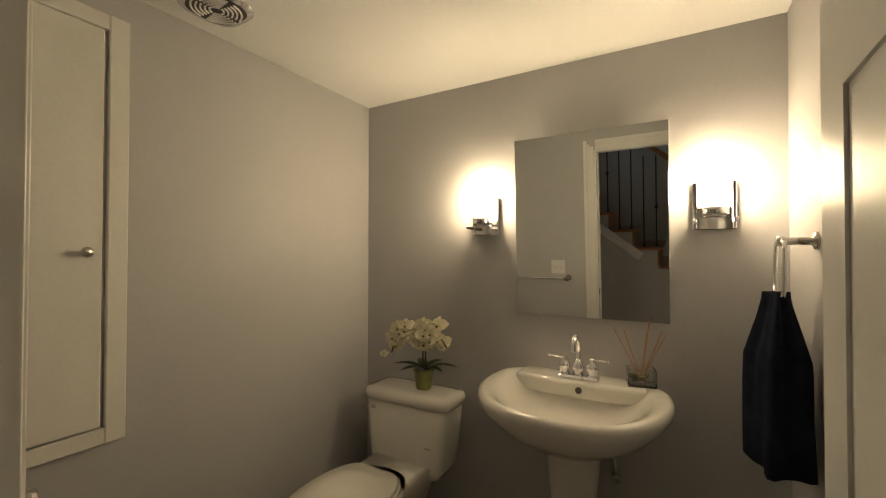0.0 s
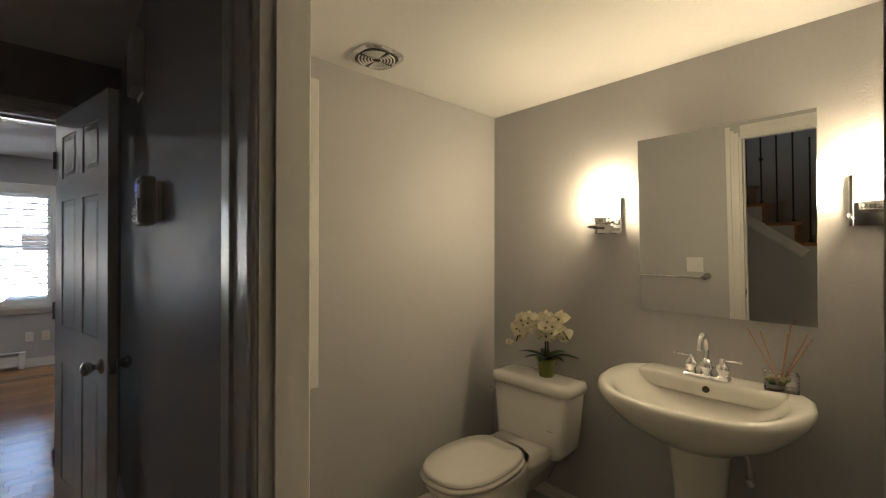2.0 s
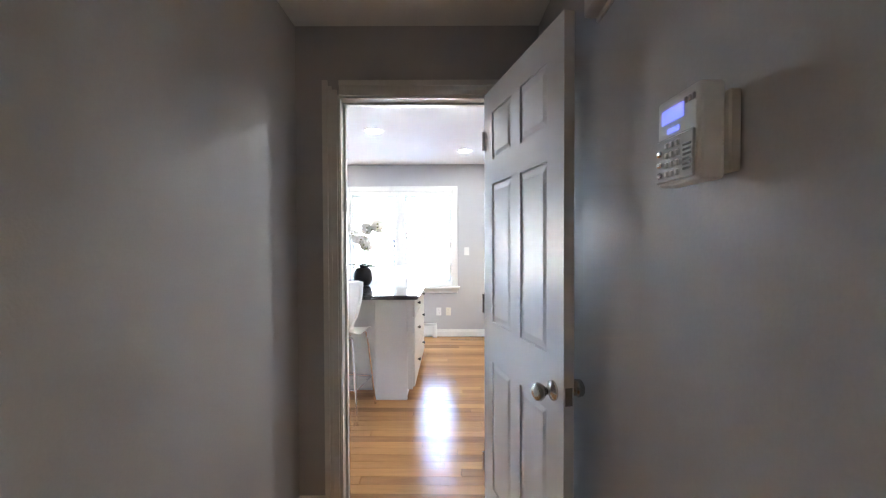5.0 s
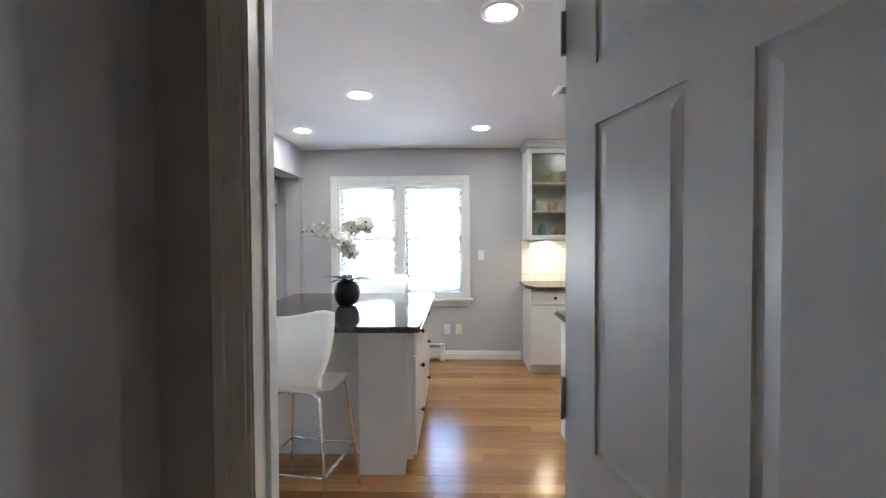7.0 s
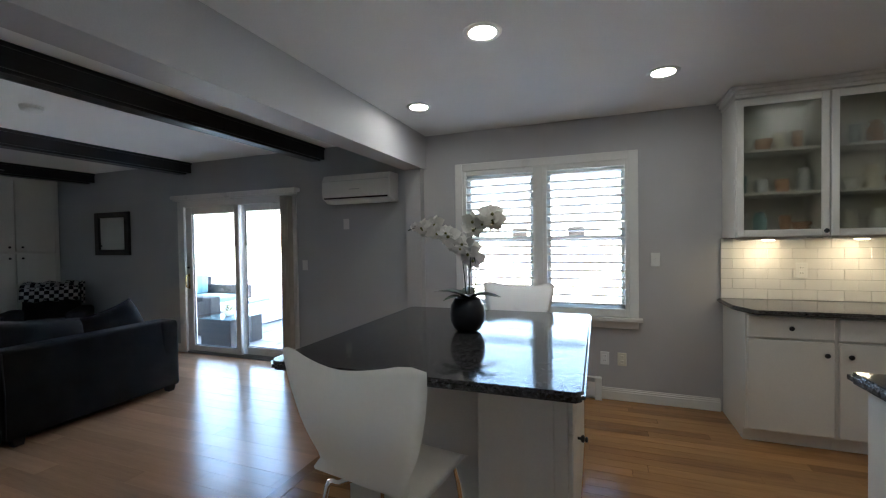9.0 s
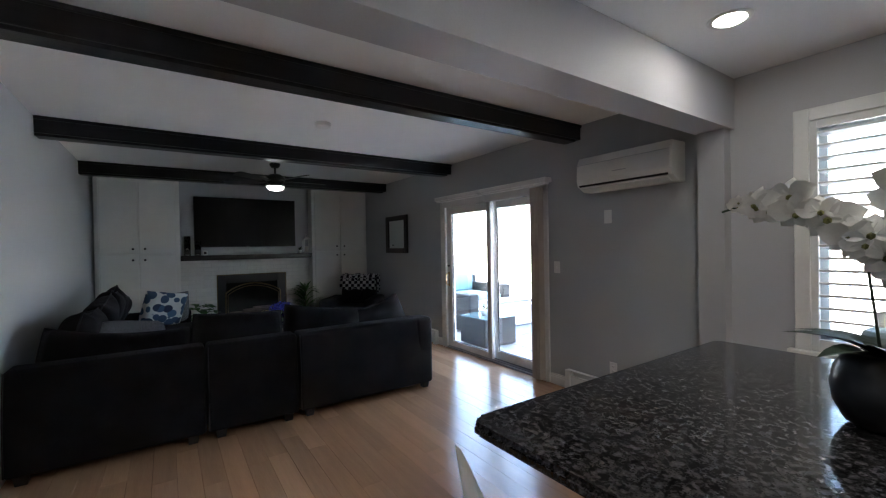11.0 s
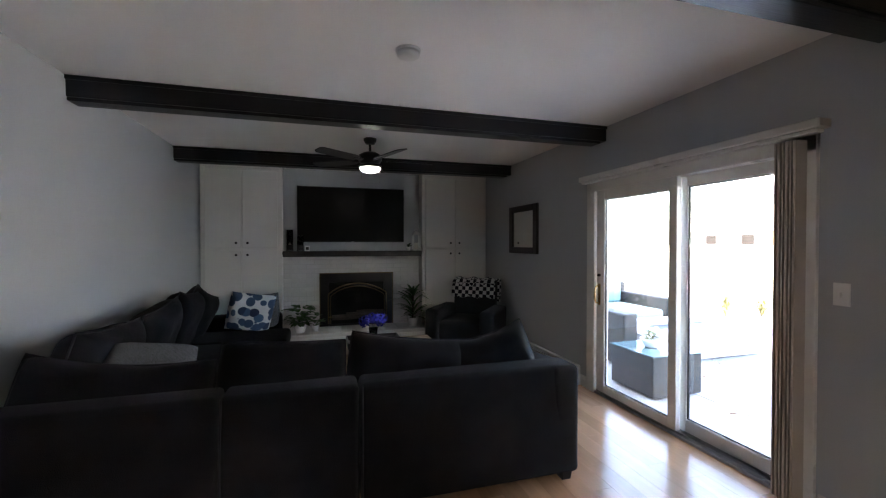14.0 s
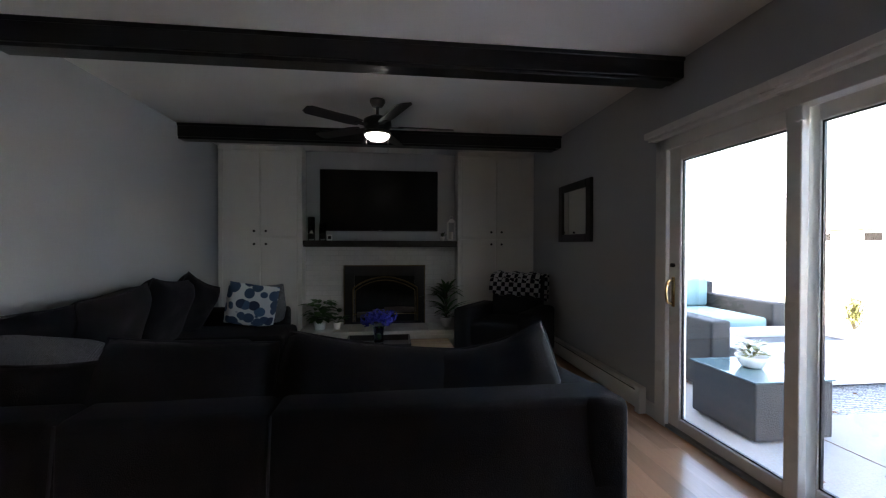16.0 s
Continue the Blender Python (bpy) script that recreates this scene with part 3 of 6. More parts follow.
def sash_leaf(x0, x1, y, name, gl, gr, gz0=0.115, gz1=1.79):
    p = part(name, join(box((x0, y, 0.034), (gl, y + 0.045, 1.912), 0.004), box((gr, y, 0.034), (x1, y + 0.045, 1.912), 0.004),
                        box((gl, y, 0.034), (gr, y + 0.045, gz0), 0.004), box((gl, y, gz1), (gr, y + 0.045, 1.912), 0.004)), TRIM, sd, w=True)
    part("seal", join(box((gl, y + 0.014, gz0), (gl + 0.008, y + 0.032, gz1)), box((gr - 0.008, y + 0.014, gz0), (gr, y + 0.032, gz1)), box((gl, y + 0.014, gz1 - 0.008), (gr, y + 0.032, gz1)), box((gl, y + 0.014, gz0), (gr, y + 0.032, gz0 + 0.008))), BLACK, p, w=True)
    g = part("pane", box((gl + 0.008, y + 0.02, gz0 + 0.008), (gr - 0.008, y + 0.026, gz1 - 0.008)), GLASS, p, w=True)
    g.visible_shadow = False
    return p


sl = sash_leaf(-5.05, -4.14, 6.945, "sliding_panel", -4.94, -4.216, 0.105, 1.815)
sash_leaf(-4.19, -3.37, 7.01, "fixed_panel", -4.112, -3.44, 0.125, 1.83)
h = rod(bend([(-5.00, 6.93, 0.86), (-5.00, 6.90, 0.875), (-5.00, 6.89, 0.94), (-5.00, 6.90, 1.005), (-5.00, 6.93, 1.02)]), 0.009)
part("handle", join(h, box((-5.015, 6.935, 0.84), (-4.985, 6.946, 1.04), 0.004)), BRASS, sl, "curved brass pull handle", True, w=True)
part("lock", lathe([(0.014, 0), (0.014, 0.02), (0.004, 0.022)], 14, (0, 0, 0)), BLACK, sl).matrix_basis = pose(-5.0 + 4.2, 6.945 - NY0, 1.12, 90)
part("latch", box((-4.165, 6.93, 1.835), (-4.125, 6.95, 1.90), 0.004), TRIM, sd, w=True)
vb = thing("vertical_blind", (-3.35, 6.9, 0.02), 0, "beige vertical vinyl blind drawn into a stack under white valance", "blind")
part("valance", join(box((-5.21, 6.855, 2.005), (-3.20, 6.95, 2.052), 0.006), box((-5.19, 6.875, 1.985), (-3.22, 6.93, 2.005), 0.003)), TRIM, vb, w=True)
for k in range(9):
    s = box((-0.004, -0.044, 0), (0.004, 0.040, 1.94), 0.001)
    s.transform(pose(-3.405 + k * 0.013, 6.895, 0.022, 0, 0, 6 * math.sin(k * 2.1)))
    part("blind_slat", s, VINYL, vb, w=True)

# ---- ceiling beams ----
for x in (-2.85, -4.92, -6.88):
    bt = thing("ceiling_beam", (x - 0.075, 4.93, 2.32), 0, "dark-stained boxed wooden beam across the ceiling", "beam", "ceiling beams")
    part("beam_box", box((x - 0.15, 2.912, 2.345), (x, 6.948, CK - 0.002), 0.004), BEAM, bt, w=True)
    part("lower_lip", box((x - 0.14, 2.912, 2.322), (x - 0.01, 6.89, 2.345), 0.004), BEAM, bt, w=True)
    part("upper_moulding", join(box((x, 2.912, CK - 0.03), (x + 0.014, 6.948, CK - 0.002), 0.004), box((x - 0.164, 2.912, CK - 0.03), (x - 0.15, 6.948, CK - 0.002), 0.004)), BEAM, bt, w=True)


# ---- stair seen in the bathroom mirror and beside the hall ----
stair = thing("staircase", (-1.2, 0.8, 0), 0, "wooden stair with iron balusters above white stringer moulding", "staircase")
RUN, RISE, Y0, Z0 = 0.235, 0.193, 0.62, 1.165


def stair_z(y):
    return 1.20 + 0.822 * (y - 1.267)


for k in range(-4, 7):
    y, z = Y0 + k * RUN, Z0 + k * RISE
    part("tread", box((-1.65, y - 0.03, z - 0.03), (-0.62, y + RUN, z), 0.008, 2), STAIRW, stair, w=True)
    part("riser", box((-1.65, y, z - RISE), (-0.632, y + 0.02, z - 0.03)), STAIRW, stair, w=True)
    if z + 0.05 < 2.36:
        part("stringer_fill", box((-0.737, y + 0.02, min(stair_z(y), z - 0.08)), (-0.640, y + RUN + 0.02, z - 0.03)), WALL, stair, w=True)
    for q in (0.03, 0.03 + RUN / 2):
        part("baluster", join(rod([(-0.69, y + q, z), (-0.69, y + q, z + 0.95)], 0.0075, 6), lathe([(0.016, 0), (0.016, 0.012), (0.008, 0.03)], 8, (-0.69, y + q, z))), IRON, stair, w=True)
    if k % 2 == 0:
        part("baluster_knuckle", blob(0.017, (-0.69, Y0 + k * RUN + 0.03, z + 0.42), 2, (1, 1, 1.3)), IRON, stair, w=True)
hr = box((-0.03, 0, -0.025), (0.03, 3.3, 0.025), 0.012, 2)
hr.transform(pose(-0.69, Y0 - 4 * RUN, Z0 - 4 * RISE + 0.97, math.degrees(math.atan2(RISE, RUN))))
part("handrail", hr, STAIRW, stair, w=True)
ang = math.degrees(math.atan(0.775))
mo = join(box((0, -0.6, -0.045), (0.014, 1.36, 0.045), 0.003), box((0.0, -0.6, 0.012), (0.024, 1.36, 0.045), 0.005), box((0, -0.6, -0.045), (0.019, 1.36, -0.025), 0.004))
mo.transform(pose(-0.637, 1.267, 1.432, ang, 0, 0))
solid("trim_stair_moulding", mo, TRIM, kind="structure")

# ---- bathroom things ----
cb = thing("wall_cabinet", (0.9, 2.0, 0.79), 0, "white recessed wall cabinet with flat door and nickel knob", "cabinet")
part("cabinet_frame", join(box((0.69, 1.985, 0.79), (0.745, 2.005, 2.135), 0.003), box((1.08, 1.985, 0.79), (1.135, 2.005, 2.135), 0.003), box((0.745, 1.985, 0.79), (1.08, 2.005, 0.84), 0.003), box((0.745, 1.985, 2.085), (1.08, 2.005, 2.135), 0.003)), CABW, cb, w=True)
cd = part("cabinet_door", box((0.752, 1.978, 0.847), (1.065, 2.003, 2.08), 0.004), CABW, cb, w=True)
k = lathe([(0.009, 0), (0.008, 0.012), (0.015, 0.020), (0.016, 0.028), (0.009, 0.034)], 18)
k.transform(pose(1.018, 1.978, 1.385, 90))
part("knob", k, NICK, cd, "small nickel knob", True, w=True)

bv = thing("ceiling_vent", (1.315, 1.81, CB), 0, "chrome-rimmed white exhaust fan grille set in ceiling", "vent")
bl = []
for r in (0, 1):
    pts = []
    for i in range(40):
        a = 2 * math.pi * i / 40
        c, s = math.cos(a), math.sin(a)
        e = 0.105 / (abs(c) ** 3.2 + abs(s) ** 3.2) ** (1 / 3.2)
        pts.append((e * c * (1 - 0.12 * r), e * s * (1 - 0.12 * r)))
    bl.append(pts)
part("grille_frame", prism(bl[0], -0.012, 0.0, 0.004), CHROME, bv, "chrome rim", True)
part("grille_back", prism([(x * 0.8, y * 0.8) for x, y in bl[0]], -0.016, -0.012), BLACK, bv)
for q in range(4):
    for r in (0.022, 0.036, 0.050, 0.064, 0.078):
        arc = [((r * math.cos(radians(q * 90 + a))), (r * math.sin(radians(q * 90 + a))), -0.018) for a in range(8, 84, 15)]
        part("slat", rod(arc, 0.0035, 5), PLAST, bv)

mr = thing("wall_mirror", (2.32, 0.783, 1.11), 0, "frameless rectangular wall mirror leaning slightly forward", "mirror")
mm = box((-0.005, -0.312, 0), (0.0, 0.312, 0.795), 0.0015)
mm.transform(pose(2.333, 0.783, 1.11, 0, -2.9, 0))
part("mirror_glass", mm, MIRROR, mr, w=True)
mm = box((0.001, -0.29, 0.02), (0.006, 0.29, 0.775))
mm.transform(pose(2.333, 0.783, 1.11, 0, -2.9, 0))
part("mirror_backing", mm, GREYP, mr, w=True)


def sconce(y):
    s = thing("wall_sconce", (2.34, y, 1.475), 0, "chrome wall sconce with glowing frosted glass shade", "lamp", "sconces beside the mirror")
    part("backplate", box((2.322, y - 0.062, 1.475), (2.339, y + 0.062, 1.56), 0.003), CHROME, s, w=True)
    for q in (-0.062, 0.062):
        part("side_bar", box((2.235, y + q - 0.004, 1.50), (2.339, y + q + 0.004, 1.515), 0.002), CHROME, s, w=True)
        part("upright", box((2.318, y + q - 0.007, 1.475), (2.338, y + q + 0.007, 1.655), 0.003), CHROME, s, w=True)
    part("cup", lathe([(0.038, 0), (0.042, 0.004), (0.042, 0.028), (0.038, 0.030)], 28, (2.265, y, 1.525)), CHROME, s, "", True, w=True)
    part("shade", lathe([(0.030, 0), (0.036, 0.003), (0.036, 0.165), (0.030, 0.17)], 24, (2.265, y, 1.556)), SHADE, s, "glowing frosted glass cylinder", True, w=True)


sconce(1.253)
sconce(0.325)

# toilet
tl = thing("toilet", (2.0, 1.62, 0), 0, "white two-piece porcelain toilet with closed lid", "toilet")


def oval(cx, cy, rx, ry, z, n=28, p=2.4, back=None):
    out = []
    for i in range(n):
        a = 2 * math.pi * i / n
        c, s = math.cos(a), math.sin(a)
        x, y = cx + rx * math.copysign(abs(c) ** (2 / p), c), cy + ry * math.copysign(abs(s) ** (2 / p), s)
        if back is not None:
            x = min(x, back)
        out.append((x, y, z))
    return out


TY = 1.60
part("bowl", loft([oval(1.90, TY, 0.20, 0.105, 0.0), oval(1.90, TY, 0.19, 0.095, 0.05), oval(1.88, TY, 0.20, 0.095, 0.15), oval(1.80, TY, 0.27, 0.15, 0.29), oval(1.745, TY, 0.285, 0.178, 0.365), oval(1.745, TY, 0.285, 0.18, 0.39)]), PORC, tl, "", True, w=True)
part("tank_shelf", loft([oval(2.08, TY, 0.16, 0.10, 0.20, p=5), oval(2.08, TY, 0.20, 0.15, 0.34, p=5), oval(2.08, TY, 0.20, 0.16, 0.39, p=5)]), PORC, tl, "", True, w=True)
part("seat", loft([oval(1.715, TY, 0.265, 0.187, 0.392, back=1.93), oval(1.715, TY, 0.27, 0.19, 0.405, back=1.93), oval(1.715, TY, 0.265, 0.187, 0.414, back=1.93)]), PORC, tl, "", True, w=True)
part("lid", loft([oval(1.715, TY, 0.255, 0.178, 0.416, back=1.935), oval(1.715, TY, 0.262, 0.184, 0.424, back=1.935), oval(1.715, TY, 0.245, 0.170, 0.438, back=1.93), oval(1.715, TY, 0.12, 0.09, 0.443, back=1.93)]), PORC, tl, "", True, w=True)
part("tank", loft([oval(2.205, TY, 0.095, 0.195, 0.34, p=7), oval(2.215, TY, 0.098, 0.212, 0.37, p=7), oval(2.222, TY, 0.108, 0.236, 0.655, p=7)]), PORC, tl, "", True, w=True)
part("tank_lid", loft([oval(2.222, TY, 0.114, 0.248, 0.657, p=7), oval(2.222, TY, 0.116, 0.251, 0.685, p=7), oval(2.222, TY, 0.110, 0.243, 0.707, p=7), oval(2.222, TY, 0.07, 0.20, 0.715, p=6)]), PORC, tl, "", True, w=True)
part("flush_lever", join(lathe([(0.012, 0), (0.012, 0.012)], 12, (2.112, TY + 0.17, 0.615)), rod([(2.108, TY + 0.17, 0.62), (2.10, TY + 0.205, 0.617), (2.10, TY + 0.235, 0.612)], 0.006)), CHROME, tl, "chrome flush lever", True, w=True)
part("tank_mark", box((2.112, TY - 0.16, 0.475), (2.125, TY - 0.13, 0.479)), GREYP, tl, w=True)

# pedestal sink
sk = thing("pedestal_sink", (2.1, 0.80, 0), 0, "white porcelain pedestal washbasin under the mirror", "sink")
SY = 0.80


def basin(sx, sy, z, off=0.0, n=40):
    """The outline of the basin: straight at the wall, bowed in front."""
    out = []
    for i in range(n):
        a = 2 * math.pi * i / n
        c, s = math.cos(a), math.sin(a)
        if c < 0:
            x, y = 0.60 * sx * c, 0.348 * sy * math.copysign(abs(s) ** 0.8, s)
            x *= 0.62
        else:
            x, y = 0.215 * sx * abs(c) ** 0.45, 0.348 * sy * math.copysign(abs(s) ** 0.55, s) * (1 - 0.1 * abs(c) ** 0.8)
        out.append((2.115 + off + x, SY + y, z))
    return out


part("basin", loft([basin(0.30, 0.22, 0.645, 0.03), basin(0.55, 0.5, 0.68, 0.02), basin(0.82, 0.82, 0.755, 0.005), basin(0.97, 0.97, 0.82), basin(1.0, 1.0, 0.85), basin(0.985, 0.985, 0.868),
                    basin(0.93, 0.94, 0.873), basin(0.80, 0.80, 0.860, -0.025), basin(0.72, 0.72, 0.825, -0.03), basin(0.55, 0.55, 0.765, -0.035), basin(0.25, 0.25, 0.735, -0.035), basin(0.06, 0.06, 0.732, -0.035)]), PORC, sk, "", True, w=True)
part("back_ledge", box((2.195, SY - 0.26, 0.80), (2.338, SY + 0.26, 0.874), 0.02, 3), PORC, sk, "", True, w=True)
part("pedestal", loft([oval(2.15, SY, 0.13, 0.125, 0.0), oval(2.15, SY, 0.12, 0.115, 0.04), oval(2.15, SY, 0.095, 0.088, 0.15), oval(2.15, SY, 0.092, 0.088, 0.45), oval(2.14, SY, 0.11, 0.105, 0.62), oval(2.13, SY, 0.14, 0.13, 0.68)]), PORC, sk, "", True, w=True)
ov = lathe([(0.013, 0), (0.013, 0.003)], 16)
ov.transform(pose(2.180, SY - 0.012, 0.842, 0, -68, 0))
part("overflow_hole", ov, mat("overflow_dark", (0.03, 0.025, 0.02), 0.6), sk, w=True)
fa = thing("basin_faucet", (2.235, SY, 0.874), 0, "chrome two-handle basin faucet with arched spout", "faucet")
part("base_plate", box((-0.028, -0.082, 0), (0.028, 0.082, 0.016), 0.008, 3), CHROME, fa, "", True)
part("spout", join(lathe([(0.022, 0.016), (0.020, 0.03), (0.026, 0.045), (0.017, 0.062), (0.013, 0.08)], 20), rod(bend([(0, 0, 0.07), (0, 0, 0.13), (-0.03, 0, 0.175), (-0.075, 0, 0.17), (-0.095, 0, 0.125)]), 0.0115, 14)), CHROME, fa, "", True)
for q in (-1, 1):
    part("handle", join(lathe([(0.021, 0.016), (0.019, 0.028), (0.024, 0.042), (0.024, 0.058), (0.014, 0.068), (0.010, 0.078), (0.013, 0.086), (0.004, 0.09)], 20, (0, q * 0.055, 0)), rod([(0, q * 0.06, 0.080), (-0.004, q * 0.115, 0.084)], 0.0045, 8), blob(0.006, (-0.004, q * 0.117, 0.084))), CHROME, fa, "", True)
sv = thing("supply_valve", (2.3, 0.66, 0.5), 0, "chrome water supply valve on wall behind pedestal", "valve")
part("valve_pipe", rod(bend([(0.04, 0, 0), (-0.03, 0, 0), (-0.035, 0.01, 0.08), (-0.02, 0.05, 0.17)]), 0.008), CHROME, sv, "", True)
part("valve_handle", lathe([(0.018, -0.02), (0.02, 0.0), (0.018, 0.006)], 14, (-0.03, 0, 0)), CHROME, sv, "", True)

rd = thing("reed_diffuser", (2.27, 0.57, 0.874), 12, "square glass reed diffuser with pebbles and sticks", "diffuser")
part("glass_jar", join(box((-0.035, -0.05, 0), (0.035, 0.05, 0.008)), box((-0.035, -0.05, 0.008), (-0.030, 0.05, 0.065)), box((0.030, -0.05, 0.008), (0.035, 0.05, 0.065)), box((-0.030, -0.05, 0.008), (0.030, -0.045, 0.065)), box((-0.030, 0.045, 0.008), (0.030, 0.05, 0.065))), GLASS, rd)
for i in range(16):
    part("pebble", blob(0.012, (random.uniform(-0.02, 0.02), random.uniform(-0.034, 0.034), random.uniform(0.018, 0.045)), 1, (1, 1.2, 0.8)), random.choice((LEAFY, TABLEW, LEAFL)), rd)
for dx, dy, h in ((0, 0.10, 0.22), (0.01, 0.06, 0.21), (0, -0.03, 0.25), (-0.01, -0.02, 0.21), (0, -0.075, 0.215), (0.01, -0.09, 0.20)):
    part("reed", rod([(0, 0.0, 0.02), (dx, dy, h)], 0.0024, 6), REED, rd)


def orchid_flower(size, m, material, parent, seed):
    """Five petals and a lip."""
    r = random.Random(seed)
    fl = []
    for i, (a, s) in enumerate(((90, 1.0), (20, 1.15), (160, 1.15), (-50, 0.9), (-130, 0.9))):
        fl.append(leaf(size * 0.55 * s, size * (0.62 if i in (1, 2) else 0.38), m @ pose(0, 0, 0, r.uniform(-10, 14), 0, a - 90), 0.25, 0.25, 4))
    f = part("flower", join(*fl), material, parent, "", True)
    part("lip", blob(size * 0.09, m @ Vector((0, -size * 0.05, size * 0.06)), 1), LEAFY, f)


bo = thing("orchid_plant", (2.225, 1.545, 0.715), 0, "cream artificial orchid in olive ceramic pot on toilet tank", "plant")
part("pot", lathe([(0.036, 0), (0.040, 0.008), (0.040, 0.016), (0.050, 0.085), (0.055, 0.092), (0.055, 0.102), (0.048, 0.102), (0.046, 0.09)], 26), GREENP, bo, "", True)
part("moss", lathe([(0.046, 0.085), (0.03, 0.095), (0.005, 0.098)], 14), STEM, bo)
for i, (a, ln) in enumerate(((20, 0.15), (70, 0.13), (110, 0.14), (160, 0.13), (190, 0.17), (250, 0.15), (310, 0.14))):
    part("leaf", leaf(ln, 0.05, pose(0, 0, 0.09, 35, 0, a), 0.3, 0.5), LEAF, bo)
arcs = [bend([(0, 0.01, 0.09), (0.0, 0.01, 0.2), (-0.01, 0.06, 0.275), (-0.02, 0.14, 0.265), (-0.02, 0.185, 0.16)]), bend([(0, -0.01, 0.09), (0, -0.01, 0.2), (-0.02, -0.03, 0.285), (-0.03, -0.09, 0.29), (-0.03, -0.15, 0.22)])]
for s, arc in enumerate(arcs):
    part("stem", rod(arc, 0.004, 6), STEM, bo)
    for i, p in enumerate(arc[8:]):
        for j in range(2 if i < 12 else 1):
            q = p + Vector((random.uniform(-0.04, 0.02), random.uniform(-0.03, 0.03), random.uniform(-0.035, 0.03)))
            orchid_flower(random.uniform(0.07, 0.092) * (0.6 if i > 13 else 1), Matrix.Translation(q) @ pose(0, 0, 0, random.uniform(60, 110), 0, random.uniform(-120, -60)), CREAM, bo, s * 50 + i * 3 + j)

tr = thing("towel_ring", (2.0, 0.105, 1.42), 0, "chrome wall-mounted towel ring", "towel ring")
part("post", join(moved(lathe([(0.026, 0), (0.024, 0.008), (0.012, 0.012), (0.011, 0.07), (0.016, 0.075), (0.014, 0.09)], 18), pose(0, 0, 0, -90))), NICK, tr, "", True)
part("ring", rod(bend([(-0.055, 0.082, -0.005), (-0.06, 0.085, -0.14), (0.0, 0.088, -0.16), (0.06, 0.085, -0.14), (0.055, 0.082, -0.005), (-0.055, 0.082, -0.005)]), 0.006, 8), CHROME, tr, "", True)
tw = bmesh.new()
rows = []
for j in range(22):
    v = j / 21
    wd = 0.024 + 0.080 * min(1, v * 2.6) ** 0.75
    row = []
    for i in range(36):
        a = 2 * math.pi * i / 36
        fold = 0.016 * math.sin(a * 5 + 0.6) * (0.5 + v) + 0.008 * math.sin(a * 9 + v * 3)
        r = 1 + fold / wd
        row.append(tw.verts.new((2.0 + wd * 0.95 * math.cos(a) * r, 0.195 + (0.022 + 0.045 * min(1, v * 2.6)) * math.sin(a) * r, 1.275 - 0.485 * v + 0.012 * math.cos(a) * v)))
    rows.append(row)
for a, b in zip(rows, rows[1:]):
    for i in range(36):
        tw.faces.new((a[i], b[i], b[(i + 1) % 36], a[(i + 1) % 36]))
tw.faces.new(rows[0])
tw.faces.new(rows[-1][::-1])
solid("hand_towel", tw, TOWEL, "navy blue terry towel hanging in folds from chrome ring", "towel", smooth=True)
tb = thing("towel_bar", (0.64, 1.5, 1.02), 0, "chrome towel bar on the wall beside the bathroom door", "towel bar")
part("bar", rod([(0.705, 1.25, 1.02), (0.705, 1.86, 1.02)], 0.008, 12), CHROME, tb, "", True, w=True)
for y in (1.25, 1.86):
    part("bracket", moved(lathe([(0.026, 0), (0.025, 0.01), (0.014, 0.018), (0.013, 0.055), (0.02, 0.066), (0.018, 0.082)], 18), pose(0.64, y, 1.02, 0, 90)), NICK, tb, "", True, w=True)


def plate(name, m, label, toggles=1, material=PLAST, kind="switch", w=0.072, h=0.115):
    """A switch or outlet plate; m puts it, its face towards local -y."""
    p = thing(name, (0, 0, 0), 0, label, kind)
    p.matrix_basis = m
    part("cover_plate", box((-w / 2, -0.006, -h / 2), (w / 2, 0, h / 2), 0.0025), material, p)
    for i in range(toggles):
        x = (i - (toggles - 1) / 2) * 0.045
        if kind == "switch":
            part("toggle", moved(box((-0.005, -0.014, -0.011), (0.005, 0, 0.011), 0.002), pose(x, -0.004, 0, 18)), material, p)
        else:
            for z in (-0.02, 0.02):
                so = part("socket", box((x - 0.016, -0.008, z - 0.014), (x + 0.016, -0.004, z + 0.014), 0.003), material, p)
                part("slot", join(box((x - 0.008, -0.0085, z - 0.004), (x - 0.006, -0.0078, z + 0.006)), box((x + 0.006, -0.0085, z - 0.004), (x + 0.008, -0.0078, z + 0.006))), BLACK, so)
    return p


plate("light_switch", pose(0.64, 1.335, 1.11, 0, 0, 90), "double white toggle switch plate beside the door", 2, w=0.116)
sp = thing("strike_plate", (0.60, 1.0125, 0.905), 0, "worn nickel strike plate on the door jamb", "strike plate")
part("strike", box((-0.02, -0.002, -0.035), (0.02, 0.0, 0.035), 0.001), NICK, sp)
part("strike_hole", box((-0.008, -0.0035, -0.014), (0.008, -0.002, 0.014)), BLACK, sp)

# ---- hall things ----
kp = thing("alarm_keypad", (0.56, 2.0, 1.465), 0, "white alarm keypad with blue display on hall wall", "keypad")
part("wall_box", box((0.540, 1.922, 1.484), (0.559, 2.045, 1.615), 0.003), PLAST, kp, w=True)
part("face", box((0.496, 1.930, 1.472), (0.540, 2.058, 1.632), 0.008, 3), PLAST, kp, w=True)
part("display", box((0.494, 1.972, 1.586), (0.497, 2.038, 1.610)), LCD, kp, "lit blue display", w=True)
part("lower_display", box((0.494, 1.985, 1.566), (0.497, 2.020, 1.574)), LCD, kp, w=True)
part("key_flap", box((0.491, 1.936, 1.478), (0.496, 2.054, 1.558), 0.003), GREYP, kp, w=True)
